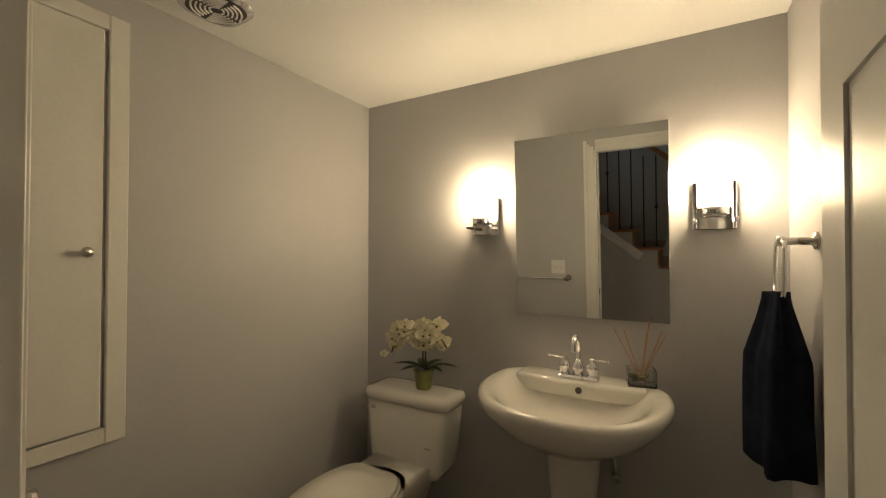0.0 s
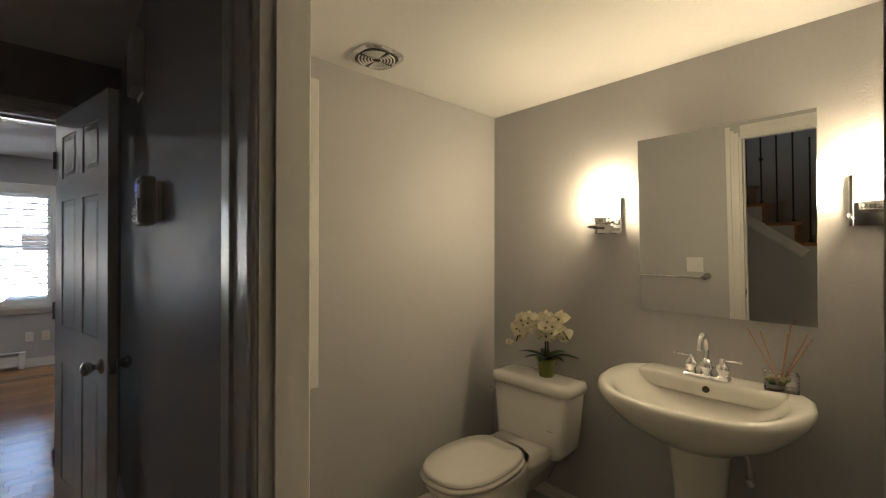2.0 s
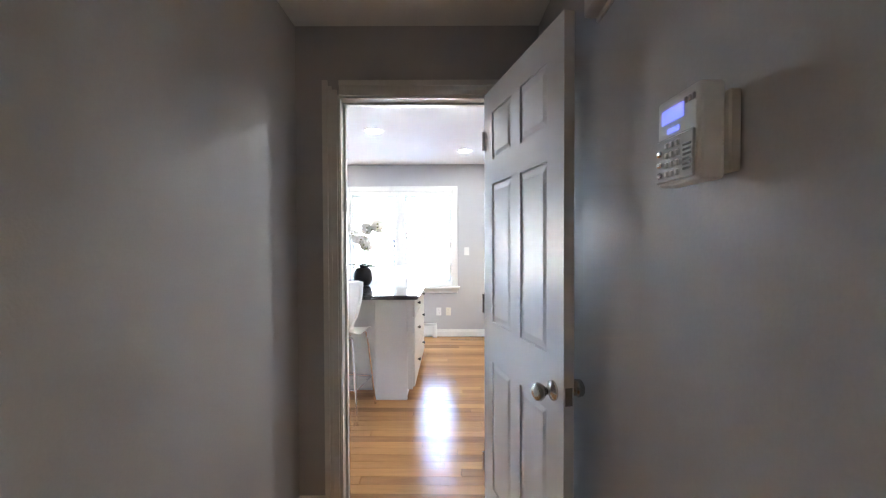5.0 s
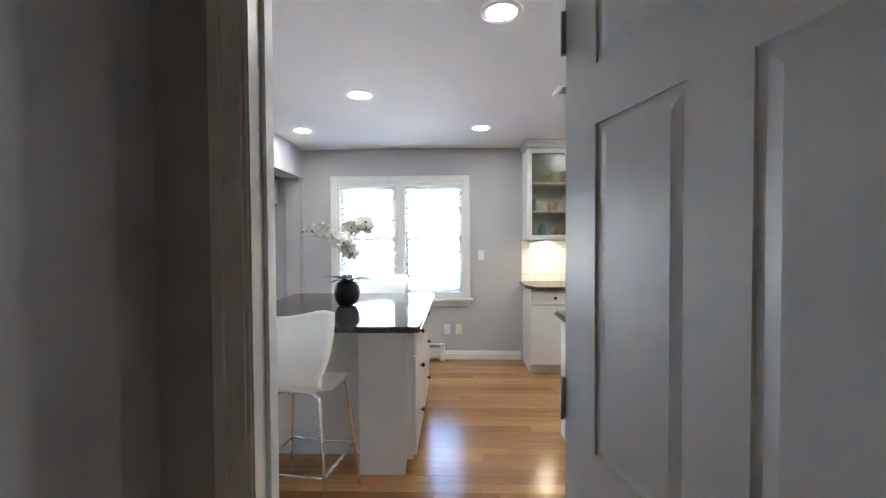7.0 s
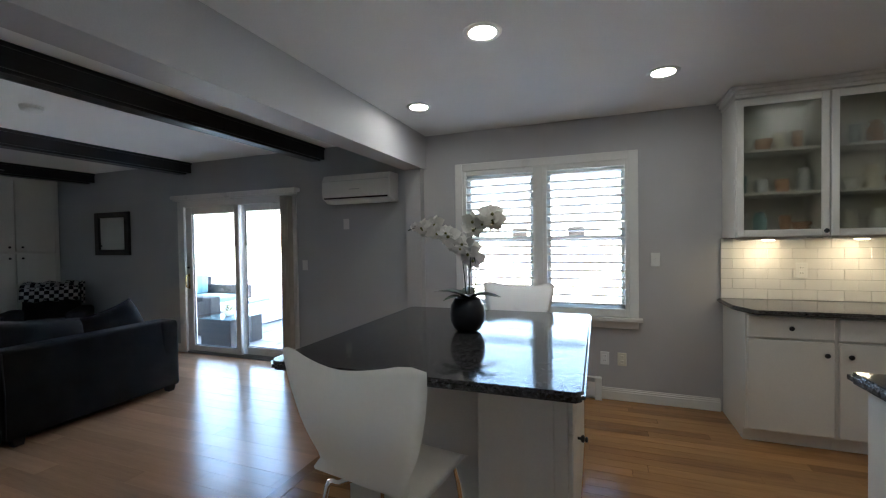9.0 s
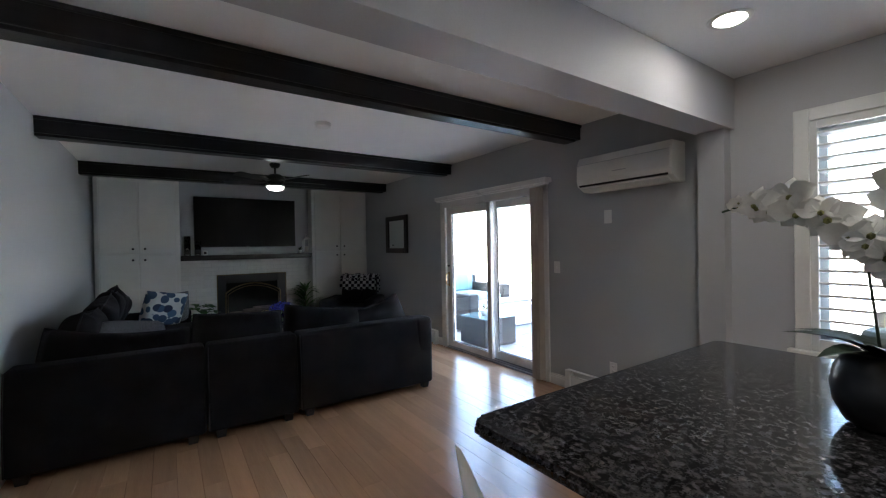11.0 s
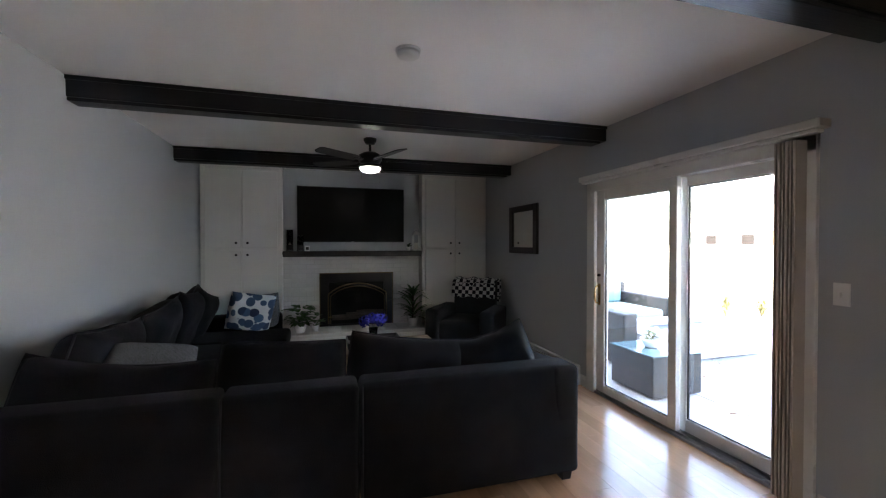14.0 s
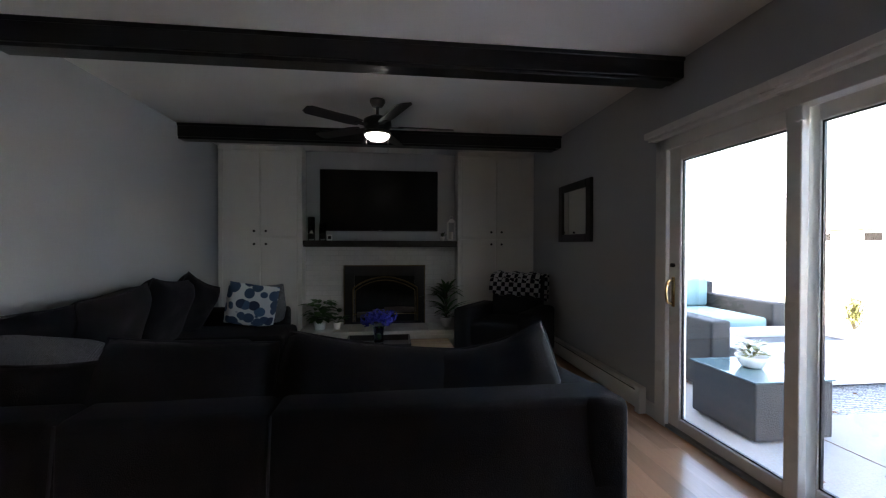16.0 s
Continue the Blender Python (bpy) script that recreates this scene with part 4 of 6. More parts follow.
for r in range(4):
    for c in range(3):
        part("key", box((0.487, 1.976 + c * 0.016, 1.486 + r * 0.017), (0.492, 1.987 + c * 0.016, 1.497 + r * 0.017), 0.002), PLAST, kp, w=True)
for r in range(3):
    part("side_key", box((0.487, 2.030, 1.487 + r * 0.02), (0.492, 2.046, 1.498 + r * 0.02), 0.003), CHROME, kp, w=True)
for r in range(6):
    part("speaker_slot", box((0.4905, 1.942, 1.492 + r * 0.008), (0.4915, 1.966, 1.496 + r * 0.008)), BLACK, kp, w=True)
for c in range(3):
    part("button", box((0.492, 1.938 + c * 0.011, 1.604), (0.497, 1.945 + c * 0.011, 1.615), 0.002), GREYP, kp, w=True)
dc = thing("door_chime", (0.56, 2.5, 2.06), 0, "white door chime box high on hall wall", "chime")
part("chime_cover", box((0.515, 2.345, 2.045), (0.559, 2.53, 2.29), 0.01, 2), PLAST, dc, w=True)
part("chime_base", box((0.55, 2.355, 2.03), (0.559, 2.52, 2.30), 0.003), PLAST, dc, w=True)

# the hall and bathroom block lies a little further south-east than drawn above, and a degree askew
HALL = Matrix.Translation((0.257, 0.729, 0)) @ pose(0, 0, 0, 0, 0, 0.95) @ Matrix.Translation((-0.118, -0.955, 0))
HALL_NAMES = ("wall_hall", "wall_under_stair", "wall_stair", "ceiling_stair", "ceiling_hall", "ceiling_bath", "wall_bath", "floor_bath", "trim_kitchen_door", "trim_bath",
              "trim_stair", "door_1", "door_2", "staircase", "wall_cabinet", "ceiling_vent", "wall_mirror", "wall_sconce", "toilet", "pedestal_sink", "basin_faucet", "supply_valve",
              "reed_diffuser", "orchid_plant", "towel", "hand_towel", "light_switch", "strike_plate", "alarm_keypad", "door_chime")
for o in list(scene.objects):
    if o.parent is None and (o.name.startswith(HALL_NAMES) or (o.name.startswith("baseboard") and o.location.x > -0.7 and o.location.y < 3.31)):
        o.matrix_basis = HALL @ o.matrix_basis

# ---- kitchen: fixed things ----
# the last downlight, at (2.7, 4.6), is an added lamp outside the view
for x, y in ((-0.54, 5.14), (-1.31, 6.08), (0.41, 6.07), (1.57, 5.59), (0.375, 4.08), (2.7, 4.6)):
    dl = thing("recessed_downlight", (x, y, CK), 0, "lit round recessed ceiling downlight with white rim", "lamp", "kitchen downlights")
    part("rim", lathe([(0.078, -0.006), (0.097, -0.006), (0.098, 0.0), (0.078, 0.0)], 32), PLAST, dl, "", True)
    part("lens", lathe([(0.077, -0.005), (0.06, -0.0075), (0.01, -0.008)], 28), CANL, dl, "glowing lens", True)
cv = thing("ceiling_register", (1.03, 5.10, CK), 0, "white louvred air register in kitchen ceiling", "vent")
part("register_frame", join(box((-0.15, -0.10, -0.008), (-0.12, 0.10, 0), 0.002), box((0.12, -0.10, -0.008), (0.15, 0.10, 0), 0.002), box((-0.12, -0.10, -0.008), (0.12, -0.075, 0), 0.002), box((-0.12, 0.075, -0.008), (0.12, 0.10, 0), 0.002)), PLAST, cv)
part("register_back", box((-0.12, -0.075, -0.002), (0.12, 0.075, -0.0005)), BLACK, cv)
for i in range(11):
    part("slat", moved(box((-0.002, -0.075, -0.006), (0.002, 0.075, 0.006)), pose(-0.11 + i * 0.022, 0, -0.007, 0, 35 if i < 5 else -35)), PLAST, cv)


def knob_at(p, parent, ax=-90.0):
    k = lathe([(0.006, 0), (0.006, 0.012), (0.014, 0.016), (0.016, 0.023), (0.010, 0.029)], 14)
    k.transform(pose(*p, 90, 0, 0) if ax == -90 else pose(*p, 0, ax, 0))
    return part("knob", k, BLACK, parent, "small black knob", True, w=True)


# base cabinets along the window wall
BX = (0.947, 1.438, 1.935, 2.42)
for a, b in zip(BX, BX[1:]):
    c = thing("base_cabinet", ((a + b) / 2, 6.65, 0), 0, "white base cabinet with drawer above a door", "cabinet", "kitchen base cabinets")
    part("body", join(box((a, 6.42, 0.09), (b - 0.002, 6.945, 0.888)), box((a, 6.47, 0), (b - 0.002, 6.945, 0.09))), CABW, c, w=True)
    d = part("drawer_front", box((a + 0.012, 6.398, 0.735), (b - 0.014, 6.42, 0.875), 0.004), CABW, c, w=True)
    knob_at(((a + b) / 2, 6.398, 0.805), d)
    d = part("cabinet_door", box((a + 0.012, 6.398, 0.105), (b - 0.014, 6.42, 0.722), 0.004), CABW, c, w=True)
    knob_at((b - 0.06 if a < 1 or a > 1.9 else a + 0.06, 6.398, 0.64), d)
dw = thing("dishwasher", (2.72, 6.65, 0), 0, "stainless dishwasher with bar handle under counter", "dishwasher")
part("body", box((2.425, 6.43, 0.09), (3.02, 6.94, 0.885)), BLACK, dw, w=True)
part("front_panel", box((2.43, 6.395, 0.10), (3.015, 6.43, 0.88), 0.004), STEEL, dw, w=True)
part("handle", join(rod([(2.49, 6.36, 0.80), (2.96, 6.36, 0.80)], 0.010, 10), rod([(2.52, 6.36, 0.80), (2.52, 6.40, 0.80)], 0.007, 8), rod([(2.93, 6.36, 0.80), (2.93, 6.40, 0.80)], 0.007, 8)), STEEL, dw, "", True, w=True)
c = thing("sink_cabinet", (3.6, 6.65, 0), 0, "white sink base cabinet along the wall", "cabinet")
part("body", box((3.025, 6.42, 0.0), (4.29, 6.945, 0.888)), CABW, c, w=True)
part("cabinet_door", box((3.04, 6.398, 0.105), (3.6, 6.42, 0.87), 0.004), CABW, c, w=True)
part("cabinet_door", box((3.62, 6.398, 0.105), (4.25, 6.42, 0.87), 0.004), CABW, c, w=True)
solid("wall_counter", prism([(0.905, 6.94), (0.905, 6.55), (0.985, 6.345), (4.29, 6.345), (4.29, 6.94)], 0.889, 0.922, 0.010, 3), GRAN, "dark speckled granite worktop on base cabinets", "worktop", smooth=False)

# upper cabinets with seeded glass
UX = (0.945, 1.485, 2.02, 2.565)
for n, (a, b) in enumerate(zip(UX, UX[1:])):
    c = thing("upper_cabinet", ((a + b) / 2, 6.77, 1.40), 0, "white glass-front wall cabinet holding stacked dishes", "cabinet", "kitchen wall cabinets")
    part("body", join(box((a, 6.62, 1.405), (a + 0.016, 6.945, 2.40)), box((b - 0.018, 6.62, 1.405), (b - 0.002, 6.945, 2.40)), box((a + 0.016, 6.62, 1.405), (b - 0.018, 6.945, 1.423)), box((a + 0.016, 6.62, 2.382), (b - 0.018, 6.945, 2.40)), box((a + 0.016, 6.93, 1.423), (b - 0.018, 6.945, 2.382))), CABW, c, w=True)
    for z in (1.71, 2.02):
        part("shelf", box((a + 0.016, 6.66, z), (b - 0.018, 6.93, z + 0.018), 0.002), CABW, c, w=True)
    e = 0.048
    d = part("cabinet_door", join(box((a + 0.004, 6.598, 1.41), (a + e, 6.618, 2.39), 0.003), box((b - e, 6.598, 1.41), (b - 0.006, 6.618, 2.39), 0.003), box((a + e, 6.598, 1.41), (b - e, 6.618, 1.41 + e), 0.003), box((a + e, 6.598, 2.39 - e), (b - e, 6.618, 2.39), 0.003)), CABW, c, w=True)
    g = part("pane", box((a + e, 6.606, 1.41 + e), (b - e, 6.610, 2.39 - e)), RIBGL, d, "seeded obscure glass", w=True)
    g.visible_shadow = False
    knob_at((b - 0.03 if n < 2 else a + 0.03, 6.598, 1.445), d)
    lb = part("under_cabinet_light", box((a + 0.05, 6.70, 1.385), (b - 0.09, 6.82, 1.404), 0.003), PLAST, c, w=True)
    part("lit_puck", lathe([(0.032, 0), (0.036, 0.002), (0.036, 0.004)], 20, ((a + b) / 2 - 0.02, 6.775, 1.381)), UCAB, lb, w=True)
    rr = random.Random(n)
    for z in (1.423, 1.728, 2.038):
        for q in range(4):
            x = a + 0.09 + q * (b - a - 0.18) / 3 + rr.uniform(-0.02, 0.02)
            y = rr.uniform(6.74, 6.84)
            kind, hh = rr.choice((("bowl", 0.09), ("drinking_glass", 0.14), ("mug", 0.10), ("jar", 0.17)))
            prof = {"bowl": [(0.03, 0), (0.04, 0.02), (0.062, hh), (0.058, hh), (0.03, 0.02)], "mug": [(0.036, 0), (0.04, 0.01), (0.04, hh), (0.036, hh), (0.034, 0.02)],
                    "drinking_glass": [(0.026, 0), (0.03, 0.02), (0.036, hh), (0.034, hh), (0.026, 0.03)], "jar": [(0.04, 0), (0.045, 0.02), (0.045, hh * 0.7), (0.03, hh * 0.85), (0.034, hh), (0.01, hh)]}[kind]
            colour = rr.choice((CLAY, CLAY, AQUA, GREYP, REED, IVORY))
            solid(kind, lathe(prof, 16, (x, y, z)), colour, {AQUA: "aqua", CLAY: "white", GREYP: "grey", REED: "tan", IVORY: "ivory"}[colour] + " " + kind.replace("_", " ") + " standing on a cabinet shelf", kind.replace("_", " "), smooth=True)
solid("trim_cabinet_crown", join(box((0.935, 6.585, 2.40), (2.575, 6.945, 2.425), 0.004), box((0.92, 6.57, 2.425), (2.59, 6.945, 2.455), 0.008, 2), box((0.905, 6.555, 2.455), (2.605, 6.945, 2.478), 0.005)), TRIM, kind="structure")
bs = solid("backsplash", box((0.93, 6.942, 0.922), (4.29, 6.949, 1.40)), GROUT, kind="structure")

# peninsula with cooktop
pn = thing("peninsula_cabinet", (1.8, 4.55, 0), 0, "white panelled peninsula cabinet", "cabinet")
part("body", join(box((0.87, 4.19, 0.09), (3.4, 4.90, 0.888)), box((0.90, 4.22, 0), (3.4, 4.86, 0.09))), CABW, pn, w=True)
for a, b in ((4.20, 4.50), (4.52, 4.89)):
    part("side_panel", box((0.862, a, 0.10), (0.87, b, 0.885), 0.002), CABW, pn, w=True)
for i in range(4):
    part("front_panel", box((0.885 + i * 0.6, 4.18, 0.10), (1.475 + i * 0.6, 4.19, 0.885), 0.003), CABW, pn, w=True)
solid("peninsula_counter", prism([(0.83, 4.945), (0.83, 4.22), (0.915, 4.128), (3.4, 4.128), (3.4, 4.945)], 0.889, 0.930, 0.012, 3), GRAN, "dark polished granite peninsula worktop", "worktop")
ck = thing("gas_cooktop", (1.95, 4.62, 0.93), 0, "stainless gas cooktop with black iron grates", "cooktop")
part("tray", box((1.52, 4.36, 0.931), (2.42, 4.90, 0.950), 0.006, 2), STEEL, ck, w=True)
for i in range(3):
    x = 1.59 + i * 0.28
    part("grate", join(*[box((x, y, 0.972), (x + 0.25, y + 0.012, 0.988), 0.002) for y in (4.41, 4.52, 4.63, 4.74, 4.84)], *[box((x + q, 4.41, 0.970), (x + q + 0.012, 4.852, 0.986), 0.002) for q in (0.0, 0.12, 0.238)],
                       *[box((x + q, y, 0.950), (x + q + 0.012, y + 0.012, 0.972)) for q in (0.0, 0.238) for y in (4.41, 4.84)]), IRON, ck, w=True)
    for y in (4.50, 4.76):
        part("burner", lathe([(0.045, 0), (0.045, 0.012), (0.03, 0.018), (0.005, 0.02)], 18, (x + 0.125, y, 0.950)), BLACK, ck, "", True, w=True)
rh = thing("range_hood", (1.98, 4.75, 1.80), 0, "stainless pyramid range hood hung from ceiling", "range hood")
part("canopy", loft([[(1.56, 4.40, 1.855), (2.42, 4.40, 1.855), (2.42, 5.08, 1.855), (1.56, 5.08, 1.855)], [(1.83, 4.62, 2.12), (2.13, 4.62, 2.12), (2.13, 4.88, 2.12), (1.83, 4.88, 2.12)]]), STEEL, rh, w=True)
part("rim", join(box((1.55, 4.39, 1.805), (2.43, 4.41, 1.86), 0.003), box((1.55, 5.07, 1.805), (2.43, 5.09, 1.86), 0.003), box((1.55, 4.41, 1.805), (1.57, 5.07, 1.86), 0.003), box((2.41, 4.41, 1.805), (2.43, 5.07, 1.86), 0.003)), STEEL, rh, w=True)
part("filter", box((1.57, 4.41, 1.835), (2.41, 5.07, 1.845)), BLACK, rh, w=True)
part("duct", box((1.85, 4.64, 2.12), (2.11, 4.86, CK - 0.003), 0.003), STEEL, rh, w=True)

# island
il = thing("kitchen_island", (-0.6, 5.3, 0), 0, "white island cabinet with drawers and black knobs", "island")
part("end_cabinet", join(box((-0.43, 4.575, 0.09), (-0.105, 5.88, 0.885)), box((-0.42, 4.575, 0), (-0.16, 5.86, 0.09))), CABW, il, w=True)
part("front_panel", box((-0.43, 4.56, 0.0), (-0.15, 4.575, 0.885), 0.003), CABW, il, w=True)
part("back_cabinet", box((-1.15, 4.80, 0.0), (-0.43, 5.88, 0.885)), CABW, il, w=True)
part("knee_panel", box((-1.15, 4.785, 0.02), (-0.435, 4.80, 0.88), 0.003), CABW, il, w=True)
for i, (a, b) in enumerate(((4.585, 5.22), (5.23, 5.87))):
    for z0, z1 in ((0.72, 0.875), (0.42, 0.71), (0.11, 0.41)):
        d = part("drawer_front", box((-0.105, a, z0), (-0.085, b, z1), 0.004), CABW, il, w=True)
        knob_at((-0.085, (a + b) / 2, (z0 + z1) / 2), d, 90)
solid("island_counter", prism([(-1.325, 4.47), (-1.28, 4.425), (-0.065, 4.44), (-0.04, 4.465), (-0.035, 5.90), (-0.06, 5.925), (-1.30, 5.92), (-1.33, 5.89)], 0.886, 0.922, 0.012, 3), GRAN, "dark speckled polished granite island worktop", "worktop")


def stool(at, rz):
    s = thing("bar_stool", at, rz, "white moulded bar stool with chrome legs", "stool", "bar stools at the island")
    SZ = 0.655
    n, m = 14, 22
    bm = bmesh.new()
    path = bend([(0, 0.21, SZ - 0.02), (0, 0.15, SZ + 0.004), (0, 0.0, SZ - 0.008), (0, -0.13, SZ), (0, -0.19, SZ + 0.06), (0, -0.215, SZ + 0.16), (0, -0.235, SZ + 0.30), (0, -0.25, SZ + 0.40)], 4)
    rows = []
    L = len(path) - 1
    for k, p in enumerate(path):
        t = k / L
        if t < 0.12:
            wd = 0.14 + 0.06 * math.sin(t / 0.12 * math.pi / 2)
        elif t < 0.45:
            wd = 0.20
        elif t < 0.62:
            wd = 0.20 - 0.025 * math.sin((t - 0.45) / 0.17 * math.pi / 2)
        else:
            wd = 0.175 + 0.100 * math.sin((t - 0.62) / 0.38 * math.pi / 2) ** 0.9
        row = []
        for i in range(n + 1):
            u = 2 * i / n - 1
            top = max(0, (t - 0.86) / 0.14)
            z = p.z + top * (0.052 * abs(u) ** 1.6 - 0.05 * max(0, abs(u) - 0.8) * 5 * 0.6)
            y = p.y + (0.035 * u * u if t > 0.55 else 0)
            if t < 0.12:
                z -= 0.01 * u * u
            row.append((u * wd, y, z + (0.012 * u * u if t < 0.5 else 0)))
        rows.append(row)
    top = [[bm.verts.new(q) for q in r] for r in rows]
    for a, b in zip(top, top[1:]):
        for i in range(n):
            bm.faces.new((a[i], a[i + 1], b[i + 1], b[i]))
    ret = bmesh.ops.solidify(bm, geom=bm.faces[:], thickness=0.011)
    bmesh.ops.recalc_face_normals(bm, faces=bm.faces[:])
    part("shell", bm, mat_shell, s, "white moulded seat and backrest", True)
    part("seat_plate", box((-0.09, -0.09, SZ - 0.032), (0.09, 0.09, SZ - 0.016), 0.005), CHROME, s)
    for sx in (-1, 1):
        for sy in (-1, 1):
            part("leg", rod(bend([(sx * 0.05, sy * 0.05, SZ - 0.025), (sx * 0.13, sy * 0.12, SZ - 0.03), (sx * 0.165, sy * 0.155, SZ - 0.08), (sx * 0.215, sy * 0.205, 0.0)], 5), 0.0095, 10), CHROME, s, "", True)
    c = [(0.193, 0.184), (-0.193, 0.184), (-0.193, -0.184), (0.193, -0.184)]
    for i in range(4):
        part("footrest", rod([(*c[i], 0.25), (*c[(i + 1) % 4], 0.25)], 0.008, 8), CHROME, s, "", True)


mat_shell = mat("white_lacquer", (0.80, 0.77, 0.72), 0.3, var=0.02, bump=0.02)
stool((-0.655, 4.305, 0), -9)
stool((-0.58, 6.02, 0), 178)

ov = thing("orchid_plant", (-0.665, 5.215, 0.922), 0, "white orchid in round black pot on the island", "plant")
part("pot", lathe([(0.045, 0), (0.07, 0.012), (0.092, 0.055), (0.098, 0.10), (0.090, 0.145), (0.070, 0.178), (0.062, 0.185), (0.056, 0.182), (0.06, 0.16)], 32), BLACKC, ov, "", True)
part("soil", lathe([(0.06, 0.165), (0.03, 0.172), (0.005, 0.173)], 14), STEM, ov)
for a, ln, up in ((70, 0.17, 48), (150, 0.14, 42), (250, 0.18, 46), (300, 0.15, 40), (10, 0.15, 55), (200, 0.16, 50), (110, 0.16, 52)):
    part("leaf", leaf(ln, 0.075, pose(0, 0, 0.165, up, 0, a), 0.35, 0.75), LEAF, ov)
for s, (tip, base, flowers) in enumerate((([(0.0, 0, 0.16), (-0.02, 0, 0.36), (-0.03, -0.01, 0.45), (-0.13, -0.02, 0.545), (-0.24, -0.03, 0.575), (-0.33, -0.04, 0.555)], 0, 9), ([(0.01, 0, 0.16), (0.02, 0, 0.36), (0.03, -0.01, 0.50), (0.09, -0.02, 0.60), (0.16, -0.03, 0.61), (0.18, -0.03, 0.57)], 0, 10), ([(0.03, 0.01, 0.16), (0.05, 0.01, 0.34), (0.02, -0.01, 0.46), (-0.05, -0.02, 0.49)], 0, 8))):
    arc = bend(tip, 6)
    part("stem", rod(arc, 0.0035, 6), LEAF, ov)
    for i in range(flowers):
        p = arc[int(len(arc) * (0.5 + 0.48 * i / flowers))]
        q = p + Vector((random.uniform(-0.02, 0.02), random.uniform(-0.04, 0.01), random.uniform(-0.03, 0.025)))
        orchid_flower(random.uniform(0.085, 0.115) * (0.45 if s == 0 and i > 6 else 1), Matrix.Translation(q) @ pose(0, 0, 0, random.uniform(65, 110), 0, random.uniform(-35, 35)), PETAL, ov, 300 + s * 20 + i)

plate("light_switch", pose(0.465, 6.949, 1.23), "white toggle switch beside the kitchen window")
plate("wall_outlet", pose(0.06, 6.949, 0.36), "white wall outlet under the window", 1, PLAST, "outlet")
plate("wall_outlet", pose(0.20, 6.949, 0.36), "ivory wall outlet under the window", 1, IVORY, "outlet")
plate("wall_outlet", pose(1.45, 6.930, 1.15), "white outlet on the tiled backsplash", 1, PLAST, "outlet")
plate("light_switch", pose(2.55, 6.930, 1.19), "double white switch on the tiled backsplash", 2, w=0.116)


def heater(x0, x1, label, end=True):
    h = thing("baseboard_heater", ((x0 + x1) / 2, 6.91, 0), 0, label, "heater")
    part("cover", join(box((x0, 6.885, 0.035), (x1, 6.893, 0.155), 0.002), box((x0, 6.893, 0.185), (x1, 6.935, 0.195), 0.002), box((x0, 6.932, 0.0), (x1, 6.935, 0.195))), PLAST, h, w=True)
    part("fins", box((x0 + 0.06, 6.90, 0.05), (x1 - 0.06, 6.93, 0.14)), BLACK, h, w=True)
    for a in (x0, x1 - 0.05):
        part("end_cap", box((a - 0.004, 6.875, 0.0), (a + 0.054, 6.936, 0.198), 0.008, 2), PLAST, h, w=True)


heater(-1.60, 0.03, "white baseboard heater under the kitchen window")
heater(-3.01, -1.86, "white baseboard heater below the air conditioner")
heater(-7.5, -5.28, "white baseboard heater along the family room wall")


# ---- family room ----
ac = thing("air_conditioner", (-2.34, 6.95, 1.83), 0, "white wall-mounted split air conditioner", "air conditioner")
sec = []
for x in (-2.745, -2.735, -1.945, -1.935):
    e = 0.006 if x in (-2.745, -1.935) else 0
    sec.append([(x, 6.945, 1.835 + e), (x, 6.83 + e, 1.835 + e), (x, 6.755 + e, 1.875 + e), (x, 6.74 + e, 1.93), (x, 6.745 + e, 2.06), (x, 6.775 + e, 2.125 - e), (x, 6.945, 2.13 - e)])
part("housing", loft(sec), PLAST, ac, w=True)
part("flap", moved(box((-0.37, -0.03, -0.006), (0.37, 0.03, 0.006), 0.003), pose(-2.34, 6.792, 1.850, -28)), PLAST, ac, w=True)
part("air_slot", moved(box((-0.38, -0.008, -0.004), (0.38, 0.008, 0.004)), pose(-2.34, 6.752, 1.882, -60)), BLACK, ac, w=True)
part("panel_line", box((-2.735, 6.738, 2.058), (-1.945, 6.742, 2.061)), GREYP, ac, w=True)
part("badge", box((-2.40, 6.7375, 1.965), (-2.28, 6.7405, 1.972)), GREYP, ac, w=True)
plate("blank_plate", pose(-2.58, 6.949, 1.618), "blank white cover plate below the air conditioner", 0)
plate("light_switch", pose(-3.147, 6.949, 1.16), "white toggle switch beside the sliding door")
plate("wall_outlet", pose(-2.547, 6.949, 0.30), "white wall outlet above the baseboard heater", 1, PLAST, "outlet")
plate("light_switch", pose(-3.91, 2.911, 1.138, 0, 0, 180), "white double toggle switch beside closet door", 2, w=0.09)

pf = thing("framed_mirror", (-6.5, 6.945, 1.285), 0, "square mirror in wide black frame on wall", "mirror")
x0, x1, z0, z1, fw = -6.875, -6.125, 1.285, 1.90, 0.10
part("frame", join(box((x0, 6.915, z0), (x0 + fw, 6.948, z1), 0.008, 2), box((x1 - fw, 6.915, z0), (x1, 6.948, z1), 0.008, 2), box((x0 + fw, 6.915, z0), (x1 - fw, 6.948, z0 + fw * 0.8), 0.008, 2), box((x0 + fw, 6.915, z1 - fw * 0.8), (x1 - fw, 6.948, z1), 0.008, 2)), DARKW, pf, w=True)
part("mirror_glass", box((x0 + fw, 6.930, z0 + fw * 0.8), (x1 - fw, 6.934, z1 - fw * 0.8)), MIRROR, pf, w=True)

